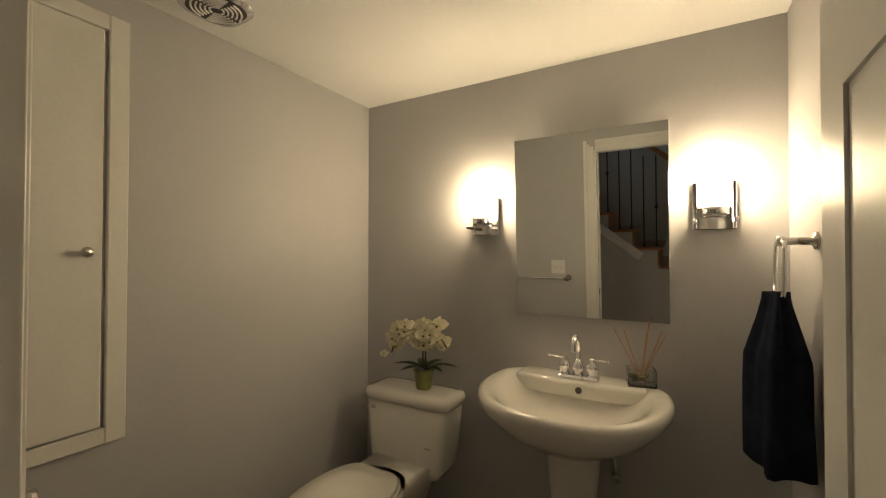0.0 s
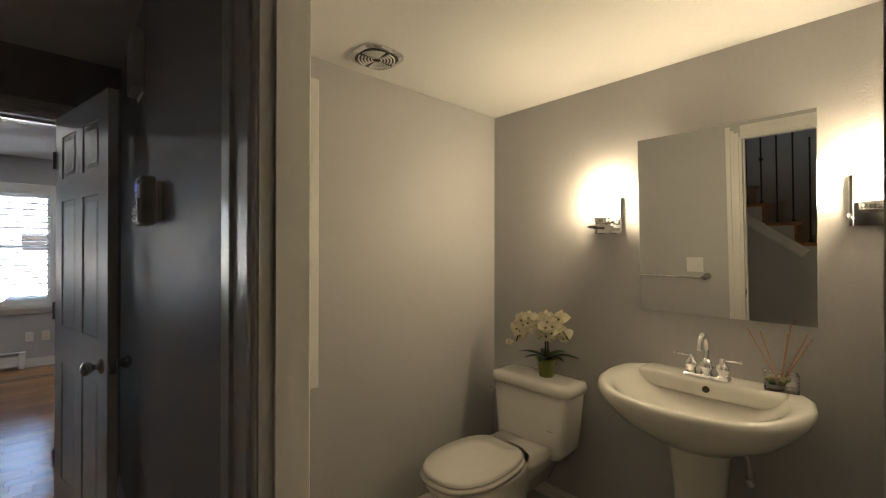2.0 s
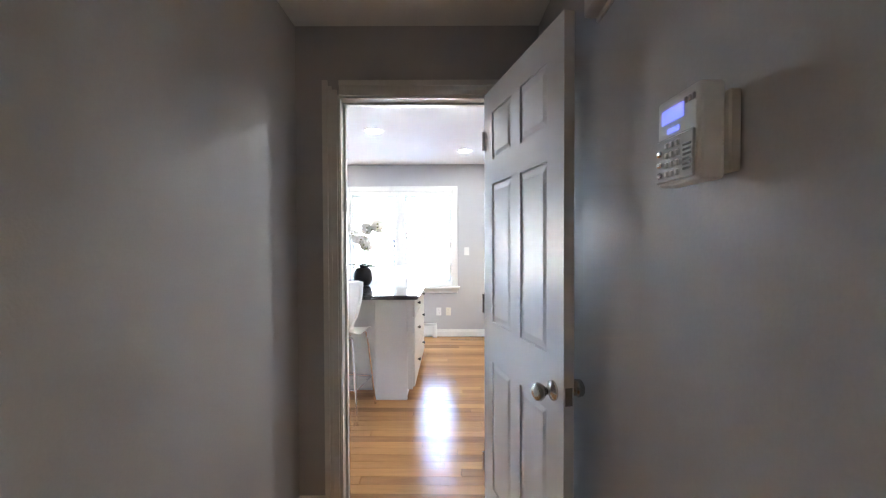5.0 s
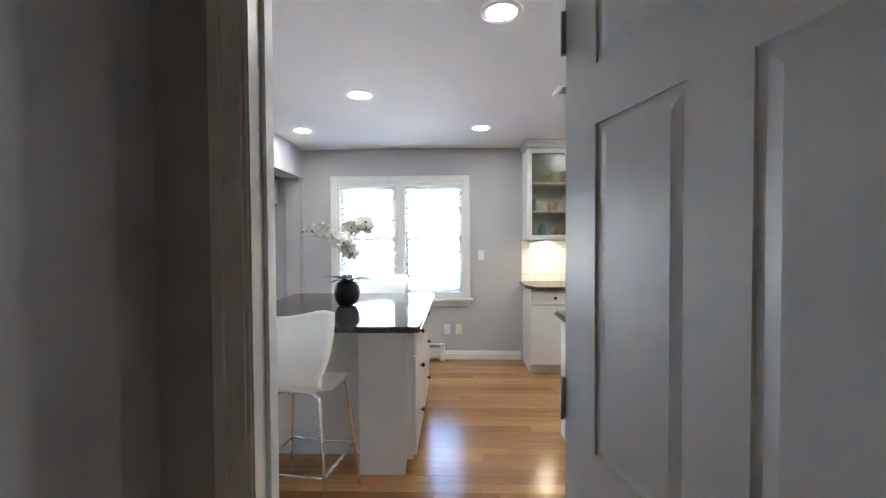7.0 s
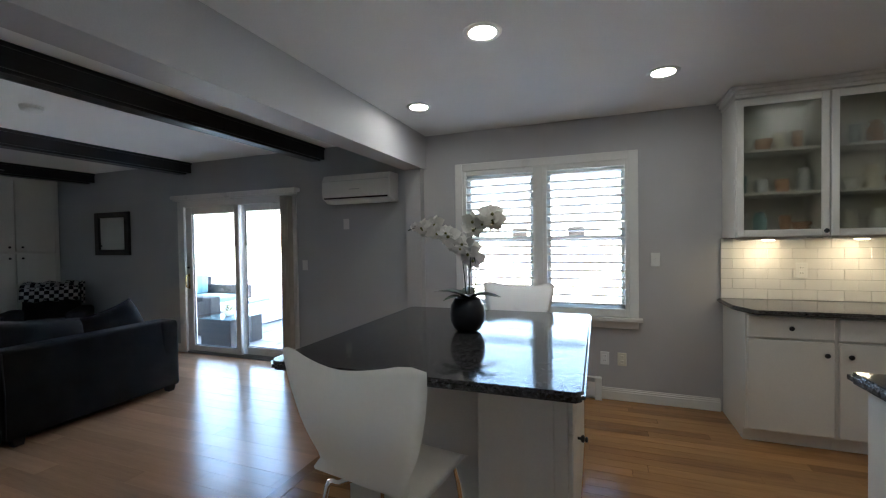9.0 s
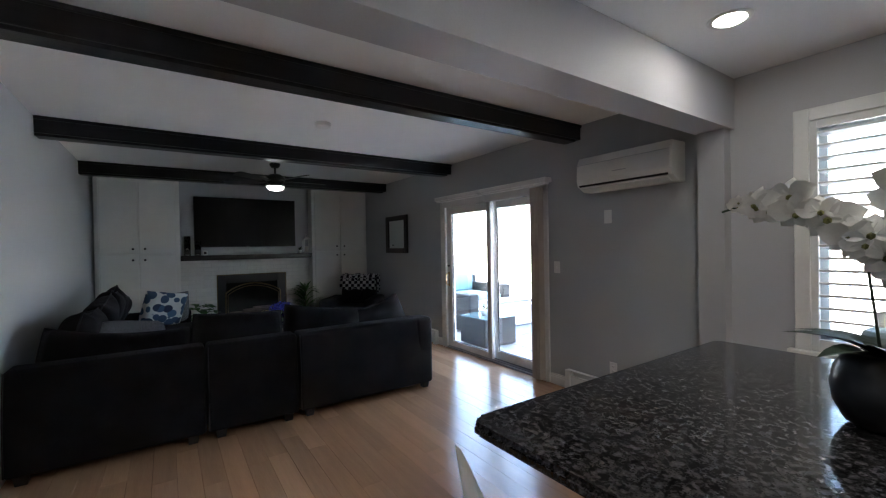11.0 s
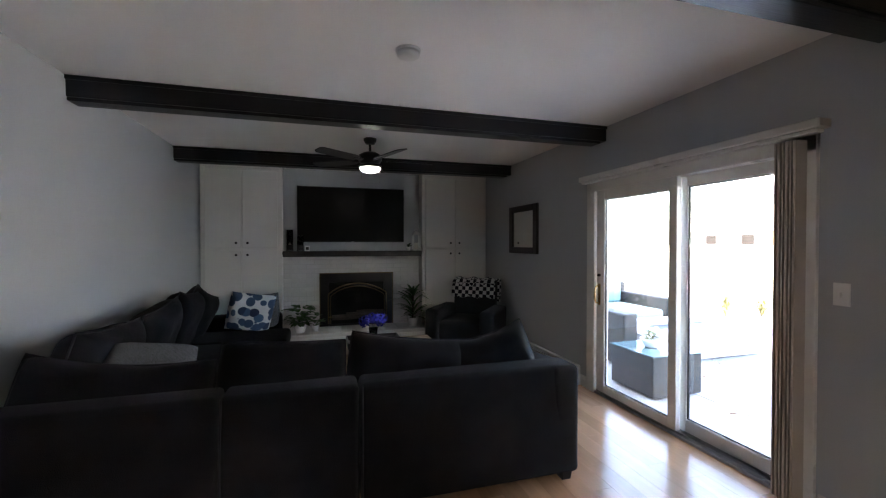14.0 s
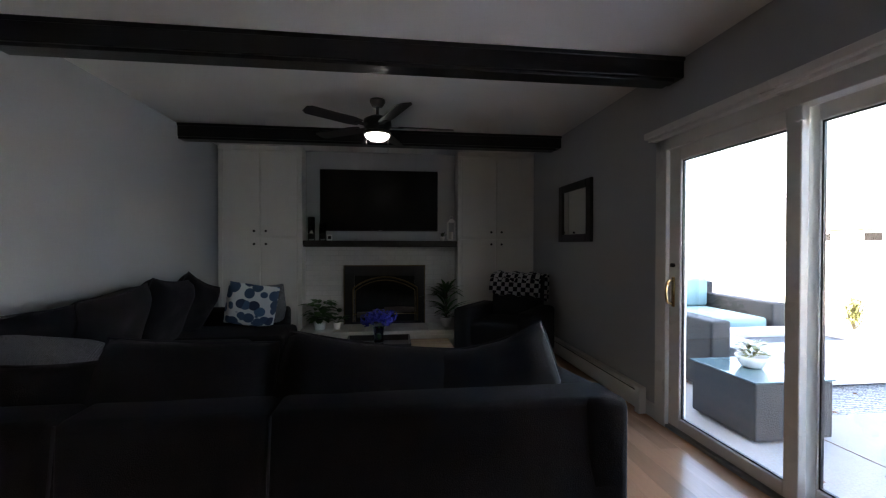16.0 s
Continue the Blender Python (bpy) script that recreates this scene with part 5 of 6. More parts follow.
# storage cabinets flanking the fireplace
for y0, y1 in ((2.94, 3.935), (5.912, 6.945)):
    c = thing("storage_cabinet", (-7.88, (y0 + y1) / 2, 0), 0, "tall built-in white cabinet with four flat doors", "cabinet", "cabinets beside the fireplace")
    part("body", box((-7.998, y0, 0), (-7.79, y1, 2.42)), CABW, c, w=True)
    part("crown", box((-7.998, y0, 2.42), (-7.765, y1, 2.475), 0.006, 2), CABW, c, w=True)
    part("stile", join(box((-7.79, y0, 0), (-7.775, y0 + 0.05, 2.42), 0.002), box((-7.79, y1 - 0.05, 0), (-7.775, y1, 2.42), 0.002)), CABW, c, w=True)
    ym = (y0 + y1) / 2
    for z0, z1, kz in ((1.355, 2.39, 1.42), (0.10, 1.325, 1.26)):
        for a, b, ky in ((y0 + 0.055, ym - 0.006, ym - 0.07), (ym + 0.006, y1 - 0.055, ym + 0.07)):
            d = part("cabinet_door", box((-7.79, a, z0), (-7.768, b, z1), 0.004), CABW, c, w=True)
            knob_at((-7.768, ky, kz), d, 90)

# fireplace
fp = thing("fireplace", (-7.95, 4.92, 0), 0, "white painted brick fireplace with black insert and brass arch", "fireplace")
part("brick_core", join(box((-7.999, 3.937, 0), (-7.975, 4.43, 1.24)), box((-7.999, 5.49, 0), (-7.975, 5.91, 1.24)), box((-7.999, 4.43, 0.975), (-7.975, 5.49, 1.24))), MORTAR, fp, w=True)
ins = part("insert_surround", join(box((-7.985, 4.435, 0.20), (-7.945, 4.56, 0.972), 0.004), box((-7.985, 5.36, 0.20), (-7.945, 5.487, 0.972), 0.004), box((-7.985, 4.56, 0.84), (-7.945, 5.36, 0.972), 0.004), box((-7.985, 4.56, 0.20), (-7.945, 5.36, 0.27), 0.004)), BLACK, fp, w=True)
part("insert_trim", join(box((-7.947, 4.425, 0.20), (-7.937, 4.437, 0.982)), box((-7.947, 5.485, 0.20), (-7.937, 5.497, 0.982)), box((-7.947, 4.437, 0.970), (-7.937, 5.485, 0.982))), OLDBR, ins, w=True)
# firebox opening is closed by a flat near-black panel
part("firebox", box((-7.990, 4.56, 0.27), (-7.980, 5.36, 0.84)), mat("soot", (0.012, 0.011, 0.010), 0.9, var=0.3), fp, w=True)
arch = [(-7.925, 4.55, 0.24), (-7.925, 4.55, 0.62), (-7.925, 4.58, 0.70), (-7.925, 4.75, 0.79), (-7.925, 4.96, 0.825), (-7.925, 5.17, 0.79), (-7.925, 5.36, 0.70), (-7.925, 5.39, 0.62), (-7.925, 5.39, 0.24)]
part("screen_arch", join(rod(bend(arch, 4), 0.010, 8), rod(bend([(x, 4.97 + (y - 4.97) * 0.93, 0.24 + (z - 0.24) * 0.93) for x, y, z in arch], 4), 0.006, 8)), OLDBR, fp, "brass arch of the fire screen", True, w=True)
part("screen_rail", rod([(-7.925, 4.55, 0.34), (-7.925, 5.39, 0.34)], 0.010, 8), BRASS, fp, "", True, w=True)
part("screen_mesh", box((-7.935, 4.57, 0.24), (-7.930, 5.37, 0.72)), mat("screen_mesh_black", (0.006, 0.006, 0.006), 0.9), fp, w=True)
for i, y in enumerate((4.80, 5.0, 5.15)):
    part("log", moved(lathe([(0.05, 0), (0.055, 0.2), (0.045, 0.4)], 10), pose(-7.96, y - 0.2, 0.33 + 0.03 * i, -90, 0, 0)), BARK, fp, w=True)
part("mantel_shelf", join(box((-7.999, 3.94, 1.245), (-7.77, 5.91, 1.305), 0.006), box((-7.999, 3.94, 1.225), (-7.80, 5.91, 1.245), 0.004)), DARKW, fp, "dark wooden mantel shelf", w=True)
hs = solid("hearth", box((-7.975, 3.94, 0), (-7.46, 5.91, 0.185)), MORTAR, kind="structure")

tv = thing("television", (-7.93, 4.9, 1.43), 0, "large black flat television hung above the mantel", "television")
part("casing", box((-7.97, 4.125, 1.432), (-7.93, 5.665, 2.235), 0.006), BLACK, tv, w=True)
part("screen", box((-7.930, 4.137, 1.447), (-7.927, 5.653, 2.223)), SCREEN, tv, w=True)
part("wall_mount", box((-7.999, 4.7, 1.65), (-7.97, 5.1, 2.0)), BLACK, tv, w=True)
part("badge", box((-7.9285, 4.88, 1.436), (-7.9275, 4.92, 1.442)), GREYP, tv, w=True)

# mantel things
for y, h, r in ((4.03, 0.30, 0.045), (4.17, 0.22, 0.045)):
    c = thing("candle_holder", (-7.87, y, 1.305), 0, "glass hurricane candle holder with white candle and dark band", "candle holder", "candle holders on the mantel")
    part("glass_tube", lathe([(r, 0), (r, h), (r - 0.003, h), (r - 0.003, 0.004), (0.002, 0.004)], 22), GLASS, c, "", True)
    part("candle", lathe([(0.03, 0.08), (0.03, h * 0.8), (0.004, h * 0.8)], 18), WAX, c, "", True)
    part("band", lathe([(r + 0.002, 0.02), (r + 0.002, 0.09), (r + 0.0005, 0.09), (r + 0.0005, 0.02)], 22), BLACK, c, "", True)
c = thing("small_clock", (-7.83, 4.265, 1.305), 0, "small white desk clock on the mantel", "clock")
part("clock_body", box((-0.015, -0.03, 0), (0.015, 0.03, 0.075), 0.006, 2), PLAST, c)
part("clock_face", box((0.015, -0.019, 0.018), (0.0165, 0.019, 0.058)), BLACK, c)
ln = thing("lantern", (-7.87, 5.84, 1.305), 0, "white metal candle lantern on the mantel", "lantern")
part("lantern_base", box((-0.055, -0.055, 0), (0.055, 0.055, 0.02), 0.004), CLAY, ln)
for sx in (-1, 1):
    for sy in (-1, 1):
        part("post", box((sx * 0.048 - 0.006, sy * 0.048 - 0.006, 0.02), (sx * 0.048 + 0.006, sy * 0.048 + 0.006, 0.24)), CLAY, ln)
part("lantern_roof", loft([[(-0.06, -0.06, 0.24), (0.06, -0.06, 0.24), (0.06, 0.06, 0.24), (-0.06, 0.06, 0.24)], [(-0.02, -0.02, 0.29), (0.02, -0.02, 0.29), (0.02, 0.02, 0.29), (-0.02, 0.02, 0.29)]]), CLAY, ln)
part("carry_ring", rod([(0, 0.022 * math.cos(a / 8 * math.pi), 0.31 + 0.022 * math.sin(a / 8 * math.pi)) for a in range(17)], 0.003, 6), CLAY, ln)
part("candle", lathe([(0.028, 0.02), (0.028, 0.12), (0.004, 0.12)], 16), WAX, ln)


def pot_plant(name, at, pot, leaves, label, material=LEAFL):
    p = thing(name, at, 0, label, "plant")
    part("pot", lathe([(pot * 0.7, 0), (pot * 0.75, 0.01), (pot, pot * 1.6), (pot * 0.92, pot * 1.6), (pot * 0.85, pot * 1.4)], 24), CLAY, p, "", True)
    part("soil", lathe([(pot * 0.88, pot * 1.42), (0.004, pot * 1.45)], 14), STEM, p)
    rr = random.Random(int(at[1] * 100))
    for n, l0, w0, up, droop, z0, spread in leaves:
        for i in range(n):
            a = rr.uniform(0, 360)
            z = pot * 1.4 + rr.uniform(0, z0)
            part("leaf", leaf(l0 * rr.uniform(0.7, 1.2), w0, pose(spread * math.cos(radians(a + 90)) * rr.random(), spread * math.sin(radians(a + 90)) * rr.random(), z, rr.uniform(up - 25, up + 15), 0, a), 0.2, droop), material, p)
    return p


pot_plant("potted_plant", (-7.66, 4.17, 0.20), 0.085, [(60, 0.13, 0.085, 30, 0.6, 0.24, 0.15)], "leafy green plant in white pot on hearth")
pot_plant("potted_plant", (-7.70, 4.37, 0.20), 0.05, [(22, 0.10, 0.06, 35, 0.5, 0.14, 0.07)], "small green plant in white pot on hearth")
t = pot_plant("potted_palm", (-7.70, 5.75, 0.20), 0.075, [(58, 0.26, 0.042, 48, 0.6, 0.38, 0.04)], "tall green palm in white pot on hearth")
part("palm_stem", rod([(0, 0, 0.08), (0.01, 0.005, 0.45)], 0.012, 8), STEM, t)
t = pot_plant("succulent", (-7.86, 5.72, 1.305), 0.035, [(14, 0.07, 0.02, 55, 0.2, 0.02, 0.01)], "small dark plant in grey pot on mantel", LEAF)

# ceiling fan and smoke alarm
fn = thing("ceiling_fan", (-5.98, 4.935, CK), 0, "black ceiling fan with five blades and lit bowl", "ceiling fan")
part("canopy", lathe([(0.065, 0), (0.065, -0.02), (0.045, -0.055), (0.016, -0.06)], 24), BLACK, fn, "", True)
part("downrod", lathe([(0.013, -0.14), (0.013, -0.05)], 12), BLACK, fn)
part("motor", lathe([(0.02, -0.13), (0.06, -0.14), (0.115, -0.17), (0.12, -0.215), (0.10, -0.25), (0.085, -0.265)], 32), BLACK, fn, "", True)
part("light_ring", lathe([(0.09, -0.262), (0.115, -0.275), (0.115, -0.295), (0.09, -0.297)], 32), BLACK, fn, "", True)
part("light_bowl", lathe([(0.105, -0.296), (0.10, -0.315), (0.07, -0.338), (0.03, -0.348), (0.004, -0.35)], 28), FANL, fn, "lit white glass bowl", True)
for i in range(5):
    bl = prism([(0.17, -0.05), (0.25, -0.065), (0.62, -0.062), (0.655, -0.03), (0.655, 0.04), (0.62, 0.062), (0.25, 0.06), (0.17, 0.045)], -0.004, 0.004, 0.002, 1)
    bl.transform(pose(0, 0, -0.225, 0, 0, 20 + i * 72) @ pose(0, 0, 0, 12, 0, 0))
    b = part("blade", bl, BLACK, fn)
    br = box((0.08, -0.022, -0.006), (0.22, 0.022, 0.003), 0.003)
    br.transform(pose(0, 0, -0.228, 0, 0, 20 + i * 72) @ pose(0, 0, 0, 12, 0, 0))
    part("blade_bracket", br, BLACK, b)
for x, y, l in ((0.04, -0.09, 0.12), (0.05, 0.09, 0.16)):
    part("pull_chain", rod([(x, y, -0.29), (x, y, -0.29 - l)], 0.0018, 5), NICK, fn)
sa = thing("smoke_alarm", (-3.99, 4.92, CK), 0, "round white smoke alarm on the ceiling", "smoke alarm")
part("alarm_base", lathe([(0.07, 0), (0.07, -0.012), (0.066, -0.014)], 30), PLAST, sa, "", True)
part("alarm_cover", lathe([(0.066, -0.014), (0.062, -0.034), (0.045, -0.042), (0.005, -0.043)], 30), PLAST, sa, "", True)


# sectional sofa: modules
def module(at, y0, y1, feet, arm=None):
    """A sofa unit whose back stands to the room's middle (x -3.86) and whose seat looks west."""
    s = thing("sofa_module", at, 0, "charcoal velvet sectional sofa unit on dark feet", "sofa", "sectional sofa units")
    bk = box((-4.04, y0 + 0.004, 0.055), (-3.845, y1 - 0.004, 0.69), 0.03, 3)
    for v in bk.verts:
        if v.co.z > 0.4:
            v.co.x -= 0.03 * (v.co.z - 0.4) / 0.26
    part("backrest", bk, SOFA, s, "", True, w=True)
    ye = y1 - (0.17 if arm else 0)
    part("base", box((-4.84, y0 + 0.004, 0.055), (-4.0, y1 - 0.004, 0.30), 0.02, 2), SOFA, s, "", True, w=True)
    part("seat_cushion", box((-4.86, y0 + 0.006, 0.30), (-4.05, ye - 0.006, 0.46), 0.045, 3), SOFA, s, "", True, w=True)
    if arm:
        am = box((-4.84, y1 - 0.17, 0.055), (-3.86, y1 + 0.01, 0.69), 0.04, 3)
        for v in am.verts:
            if v.co.z > 0.4 and v.co.x < -4.2:
                v.co.z -= 0.09
        part("arm", am, SOFA, s, "", True, w=True)
    part("piping", rod([(-3.850, y0 + 0.010, 0.07), (-3.848, y0 + 0.010, 0.40), (-3.880, y0 + 0.012, 0.68)], 0.005, 6), SOFAD, s, "", True, w=True)
    for x, y in feet:
        ft = box((x - 0.042, y - 0.042, 0), (x + 0.042, y + 0.042, 0.10), 0.004)
        for v in ft.verts:
            if v.co.z < 0.05:
                v.co.x, v.co.y = x + (v.co.x - x) * 0.7, y + (v.co.y - y) * 0.7
        part("foot", ft, DARKW, s, w=True)
    return s


module((-4.35, 3.46, 0), 2.94, 3.99, ((-3.90, 3.90), (-3.90, 3.02), (-4.78, 3.92)))
module((-4.35, 4.32, 0), 3.99, 4.645, ((-3.90, 4.08), (-3.90, 4.56), (-4.78, 4.06), (-4.78, 4.57)))
module((-4.35, 5.36, 0), 4.645, 5.93, ((-3.90, 4.73), (-3.91, 5.86), (-4.78, 4.73), (-4.78, 5.86)), True)
s = thing("sofa_module", (-5.8, 3.4, 0), 0, "long charcoal velvet sofa unit with chaise end against wall", "sofa", "sectional sofa units")
part("backrest", box((-6.78, 2.945, 0.10), (-4.86, 3.13, 0.66), 0.03, 3), SOFA, s, "", True, w=True)
part("base", join(box((-6.10, 2.96, 0.10), (-4.87, 3.86, 0.30), 0.02, 2), box((-6.80, 2.96, 0.10), (-6.10, 4.10, 0.30), 0.02, 2)), SOFA, s, "", True, w=True)
part("seat_cushion", box((-5.50, 3.10, 0.30), (-4.87, 3.88, 0.46), 0.045, 3), SOFA, s, "", True, w=True)
part("seat_cushion", box((-6.12, 3.10, 0.30), (-5.51, 3.88, 0.46), 0.045, 3), SOFA, s, "", True, w=True)
part("chaise_cushion", box((-6.72, 3.10, 0.30), (-6.13, 4.12, 0.46), 0.045, 3), SOFA, s, "", True, w=True)
part("arm", box((-6.88, 2.95, 0.10), (-6.73, 4.02, 0.62), 0.04, 3), SOFA, s, "", True, w=True)
for x, y in ((-6.75, 3.02), (-6.75, 4.02), (-6.2, 4.02), (-4.95, 3.8), (-4.95, 3.02)):
    part("foot", box((x - 0.03, y - 0.03, 0), (x + 0.03, y + 0.03, 0.102), 0.003), DARKW, s, w=True)


def cushion(m, w, h, d, seed, label, material=SOFA, name="back_cushion", piping=True, sag=0.03):
    c = thing(name, (0, 0, 0), 0, label, "cushion")
    c.matrix_basis = m
    part("cover", pillow(w, h, d, seed, sag=sag), material, c, "", True)
    if piping:
        ring = []
        for i in range(49):
            a = i / 48 * 4
            k, f = int(a) % 4, (a % 1) * 2 - 1
            u, v = ((f, -1), (1, f), (-f, 1), (-1, -f))[k]
            pn = 1 - 0.06 * u * u * v * v - 0.045 * (1 - u * u) * abs(v) ** 3 - 0.045 * (1 - v * v) * abs(u) ** 3
            ring.append((u * w / 2 * pn, 0, v * h / 2 * pn - sag * (v > 0) * v * (1 - u * u)))
        part("piping", rod(ring, 0.006, 6), SOFAD, c, "", True)
    return c


DC = "plump charcoal velvet back cushion on the sectional sofa"
# along the back that faces the kitchen
cushion(pose(-4.17, 3.47, 0.64, 22, -6, -90), 0.90, 0.44, 0.26, 1, DC, sag=0.05)
cushion(pose(-4.17, 4.25, 0.655, 20, -3, -90), 0.70, 0.47, 0.27, 2, DC, sag=0.015)
cushion(pose(-4.18, 4.96, 0.645, 22, -8, -90), 0.76, 0.45, 0.27, 3, DC, sag=0.02)
cushion(pose(-4.20, 5.50, 0.655, 22, 12, -90), 0.62, 0.44, 0.26, 4, DC, sag=0.045)
# along the wall
cushion(pose(-4.62, 3.20, 0.70, 16, 4, 180), 0.80, 0.52, 0.26, 5, DC)
cushion(pose(-5.34, 3.22, 0.70, 18, -4, 180), 0.70, 0.56, 0.26, 6, DC)
cushion(pose(-5.98, 3.22, 0.715, 18, 6, 180), 0.62, 0.58, 0.26, 7, DC)
cushion(pose(-6.42, 3.24, 0.71, 20, 22, 170), 0.52, 0.52, 0.22, 8, DC)
cushion(pose(-6.58, 3.72, 0.675, 18, 10, 104), 0.47, 0.46, 0.17, 9, "white cushion printed with blue blots on the chaise", BLOTS, "throw_pillow", False, 0.01)
cushion(pose(-6.69, 3.80, 0.655, 16, -4, 100), 0.42, 0.44, 0.13, 10, "plain grey cushion behind the printed cushion", TWEED, "throw_pillow", False, 0.01)
cushion(pose(-4.42, 3.54, 0.755, 62, -8, -80), 0.45, 0.26, 0.13, 11, "grey tweed lumbar cushion lying on sofa", TWEED, "throw_pillow", False, 0.01)

# armchair with plaid throw
a = thing("armchair", (-6.85, 6.30, 0), 52, "black upholstered armchair beside the fireplace", "armchair")
part("seat", box((-0.27, -0.36, 0.18), (0.27, 0.30, 0.44), 0.05, 3), ARMCH, a, "", True)
bk = box((-0.30, 0.22, 0.15), (0.30, 0.42, 0.90), 0.06, 3)
for v in bk.verts:
    v.co.y += max(0, v.co.z - 0.4) * 0.22
part("backrest", bk, ARMCH, a, "", True)
for q in (-1, 1):
    part("arm", box((q * 0.36 - 0.095, -0.38, 0.08), (q * 0.36 + 0.095, 0.36, 0.58), 0.05, 3), ARMCH, a, "", True)
for x, y in ((-0.36, -0.3), (0.36, -0.3), (-0.3, 0.32), (0.3, 0.32)):
    part("foot", box((x - 0.025, y - 0.025, 0), (x + 0.025, y + 0.025, 0.10)), DARKW, a)
pl = thing("plaid_throw", (-6.85, 6.30, 0.62), 52, "black and white checked throw draped over armchair back", "blanket")
bm = bmesh.new()
rows = []
prof = bend([(0.305, 0.66), (0.285, 0.80), (0.30, 0.90), (0.38, 0.935), (0.50, 0.92), (0.555, 0.84), (0.545, 0.62)], 4)
for k, p in enumerate(bend([(0, y, z) for y, z in ((0.205, 0.68), (0.235, 0.82), (0.28, 0.905), (0.40, 0.935), (0.535, 0.905), (0.56, 0.80), (0.535, 0.60))], 4)):
    rows.append([bm.verts.new((-0.30 + 0.62 * i / 20, p.y + 0.010 * math.sin(i * 1.3 + k * 0.4), p.z - 0.002 + 0.012 * math.sin(i * 0.9 + k * 0.5))) for i in range(21)])
for p, q in zip(rows, rows[1:]):
    for i in range(20):
        bm.faces.new((p[i], p[i + 1], q[i + 1], q[i]))
bm.transform(Matrix.Translation((0, 0, -0.62)))
bmesh.ops.solidify(bm, geom=bm.faces[:], thickness=0.012)
part("throw_cloth", bm, PLAID, pl, "", True)

# coffee table
ct = thing("coffee_table", (-5.78, 4.96, 0), 0, "rustic plank coffee table before the hearth", "coffee table")
for i in range(6):
    part("plank", box((-6.08 + i * 0.10, 4.36, 0.385), (-5.984 + i * 0.10, 5.56, 0.42), 0.004), TABLEW, ct, w=True)
part("apron", join(box((-6.05, 4.42, 0.30), (-5.51, 4.45, 0.385)), box((-6.05, 5.47, 0.30), (-5.51, 5.50, 0.385)), box((-6.05, 4.45, 0.30), (-6.02, 5.47, 0.385)), box((-5.54, 4.45, 0.30), (-5.51, 5.47, 0.385))), TABLEW, ct, w=True)
for x in (-6.02, -5.54):
    for y in (4.45, 5.47):
        part("leg", box((x - 0.035, y - 0.035, 0), (x + 0.035, y + 0.035, 0.385), 0.004), TABLEW, ct, w=True)
ty = thing("serving_tray", (-5.83, 4.95, 0.42), 0, "black rectangular tray on the coffee table", "tray")
part("tray_floor", box((-0.17, -0.25, 0), (0.17, 0.25, 0.012)), BLACK, ty)
part("tray_rim", join(box((-0.18, -0.26, 0), (-0.168, 0.26, 0.06), 0.003), box((0.168, -0.26, 0), (0.18, 0.26, 0.06), 0.003), box((-0.168, -0.26, 0), (0.168, -0.248, 0.06), 0.003), box((-0.168, 0.248, 0), (0.168, 0.26, 0.06), 0.003)), BLACK, ty)
vf = thing("flower_vase", (-5.87, 4.95, 0.432), 0, "clear glass vase of bright blue hydrangeas on tray", "vase")
part("vase_glass", lathe([(0.04, 0), (0.042, 0.01), (0.036, 0.06), (0.046, 0.14), (0.043, 0.14), (0.032, 0.06), (0.03, 0.02), (0.003, 0.02)], 24), GLASS, vf, "", True)
rr = random.Random(5)
for i in range(5):
    part("stem", rod([(rr.uniform(-0.01, 0.01), rr.uniform(-0.01, 0.01), 0.03), (rr.uniform(-0.05, 0.05), rr.uniform(-0.07, 0.07), 0.20)], 0.003, 5), LEAFL, vf)
for i in range(7):
    c = Vector((rr.uniform(-0.06, 0.06), (i - 3) * 0.032, 0.215 + rr.uniform(-0.01, 0.04)))
    bits = []
    for j in range(46):
        d = Vector((rr.gauss(0, 1), rr.gauss(0, 1), rr.gauss(0, 1))).normalized()
        m = Matrix.Translation(c + d * 0.048) @ d.to_track_quat("Z", "Y").to_matrix().to_4x4()
        bits.append(leaf(0.028, 0.022, m @ pose(0, -0.014, 0, rr.uniform(-20, 20), 0, rr.uniform(0, 360)), 0.3, 0.1, 2))
    part("bloom", join(*bits), BLUEP, vf)

# ---- patio ----
def cushion_box(a, b, material, parent, name="cushion"):
    return part(name, box(a, b, 0.045, 3), material, parent, "", True, w=True)


G = -0.10
ot = thing("wicker_table", (-5.15, 7.85, G), 0, "dark wicker side table with glass top on patio", "side table")
part("wicker_body", box((-5.52, 7.50, G + 0.02), (-4.93, 8.10, 0.315), 0.012, 2), WICKER, ot, w=True)
part("glass_top", box((-5.53, 7.49, 0.318), (-4.92, 8.11, 0.328), 0.002), mat("smoked_glass", (0.10, 0.16, 0.17), 0.05, var=0.0, bump=0.0), ot, w=True)
ws = thing("wicker_sofa", (-6.4, 8.6, G), 0, "dark wicker patio sofa with pale aqua cushions", "outdoor sofa")
part("wicker_base", box((-8.0, 8.15, G + 0.03), (-6.9, 9.6, 0.22), 0.012, 2), WICKER, ws, w=True)
part("wicker_arm", box((-8.0, 7.95, G + 0.02), (-5.85, 8.15, 0.56), 0.02, 2), WICKER, ws, w=True)
part("wicker_back", box((-8.15, 7.95, G + 0.02), (-8.0, 9.8, 0.72), 0.02, 2), WICKER, ws, w=True)
part("wicker_arm", box((-8.0, 9.6, G + 0.02), (-6.85, 9.8, 0.56), 0.02, 2), WICKER, ws, w=True)
cushion_box((-7.95, 8.17, 0.22), (-6.88, 8.87, 0.38), AQUA, ws, "seat_cushion")
cushion_box((-7.95, 8.88, 0.22), (-6.88, 9.58, 0.38), AQUA, ws, "seat_cushion")
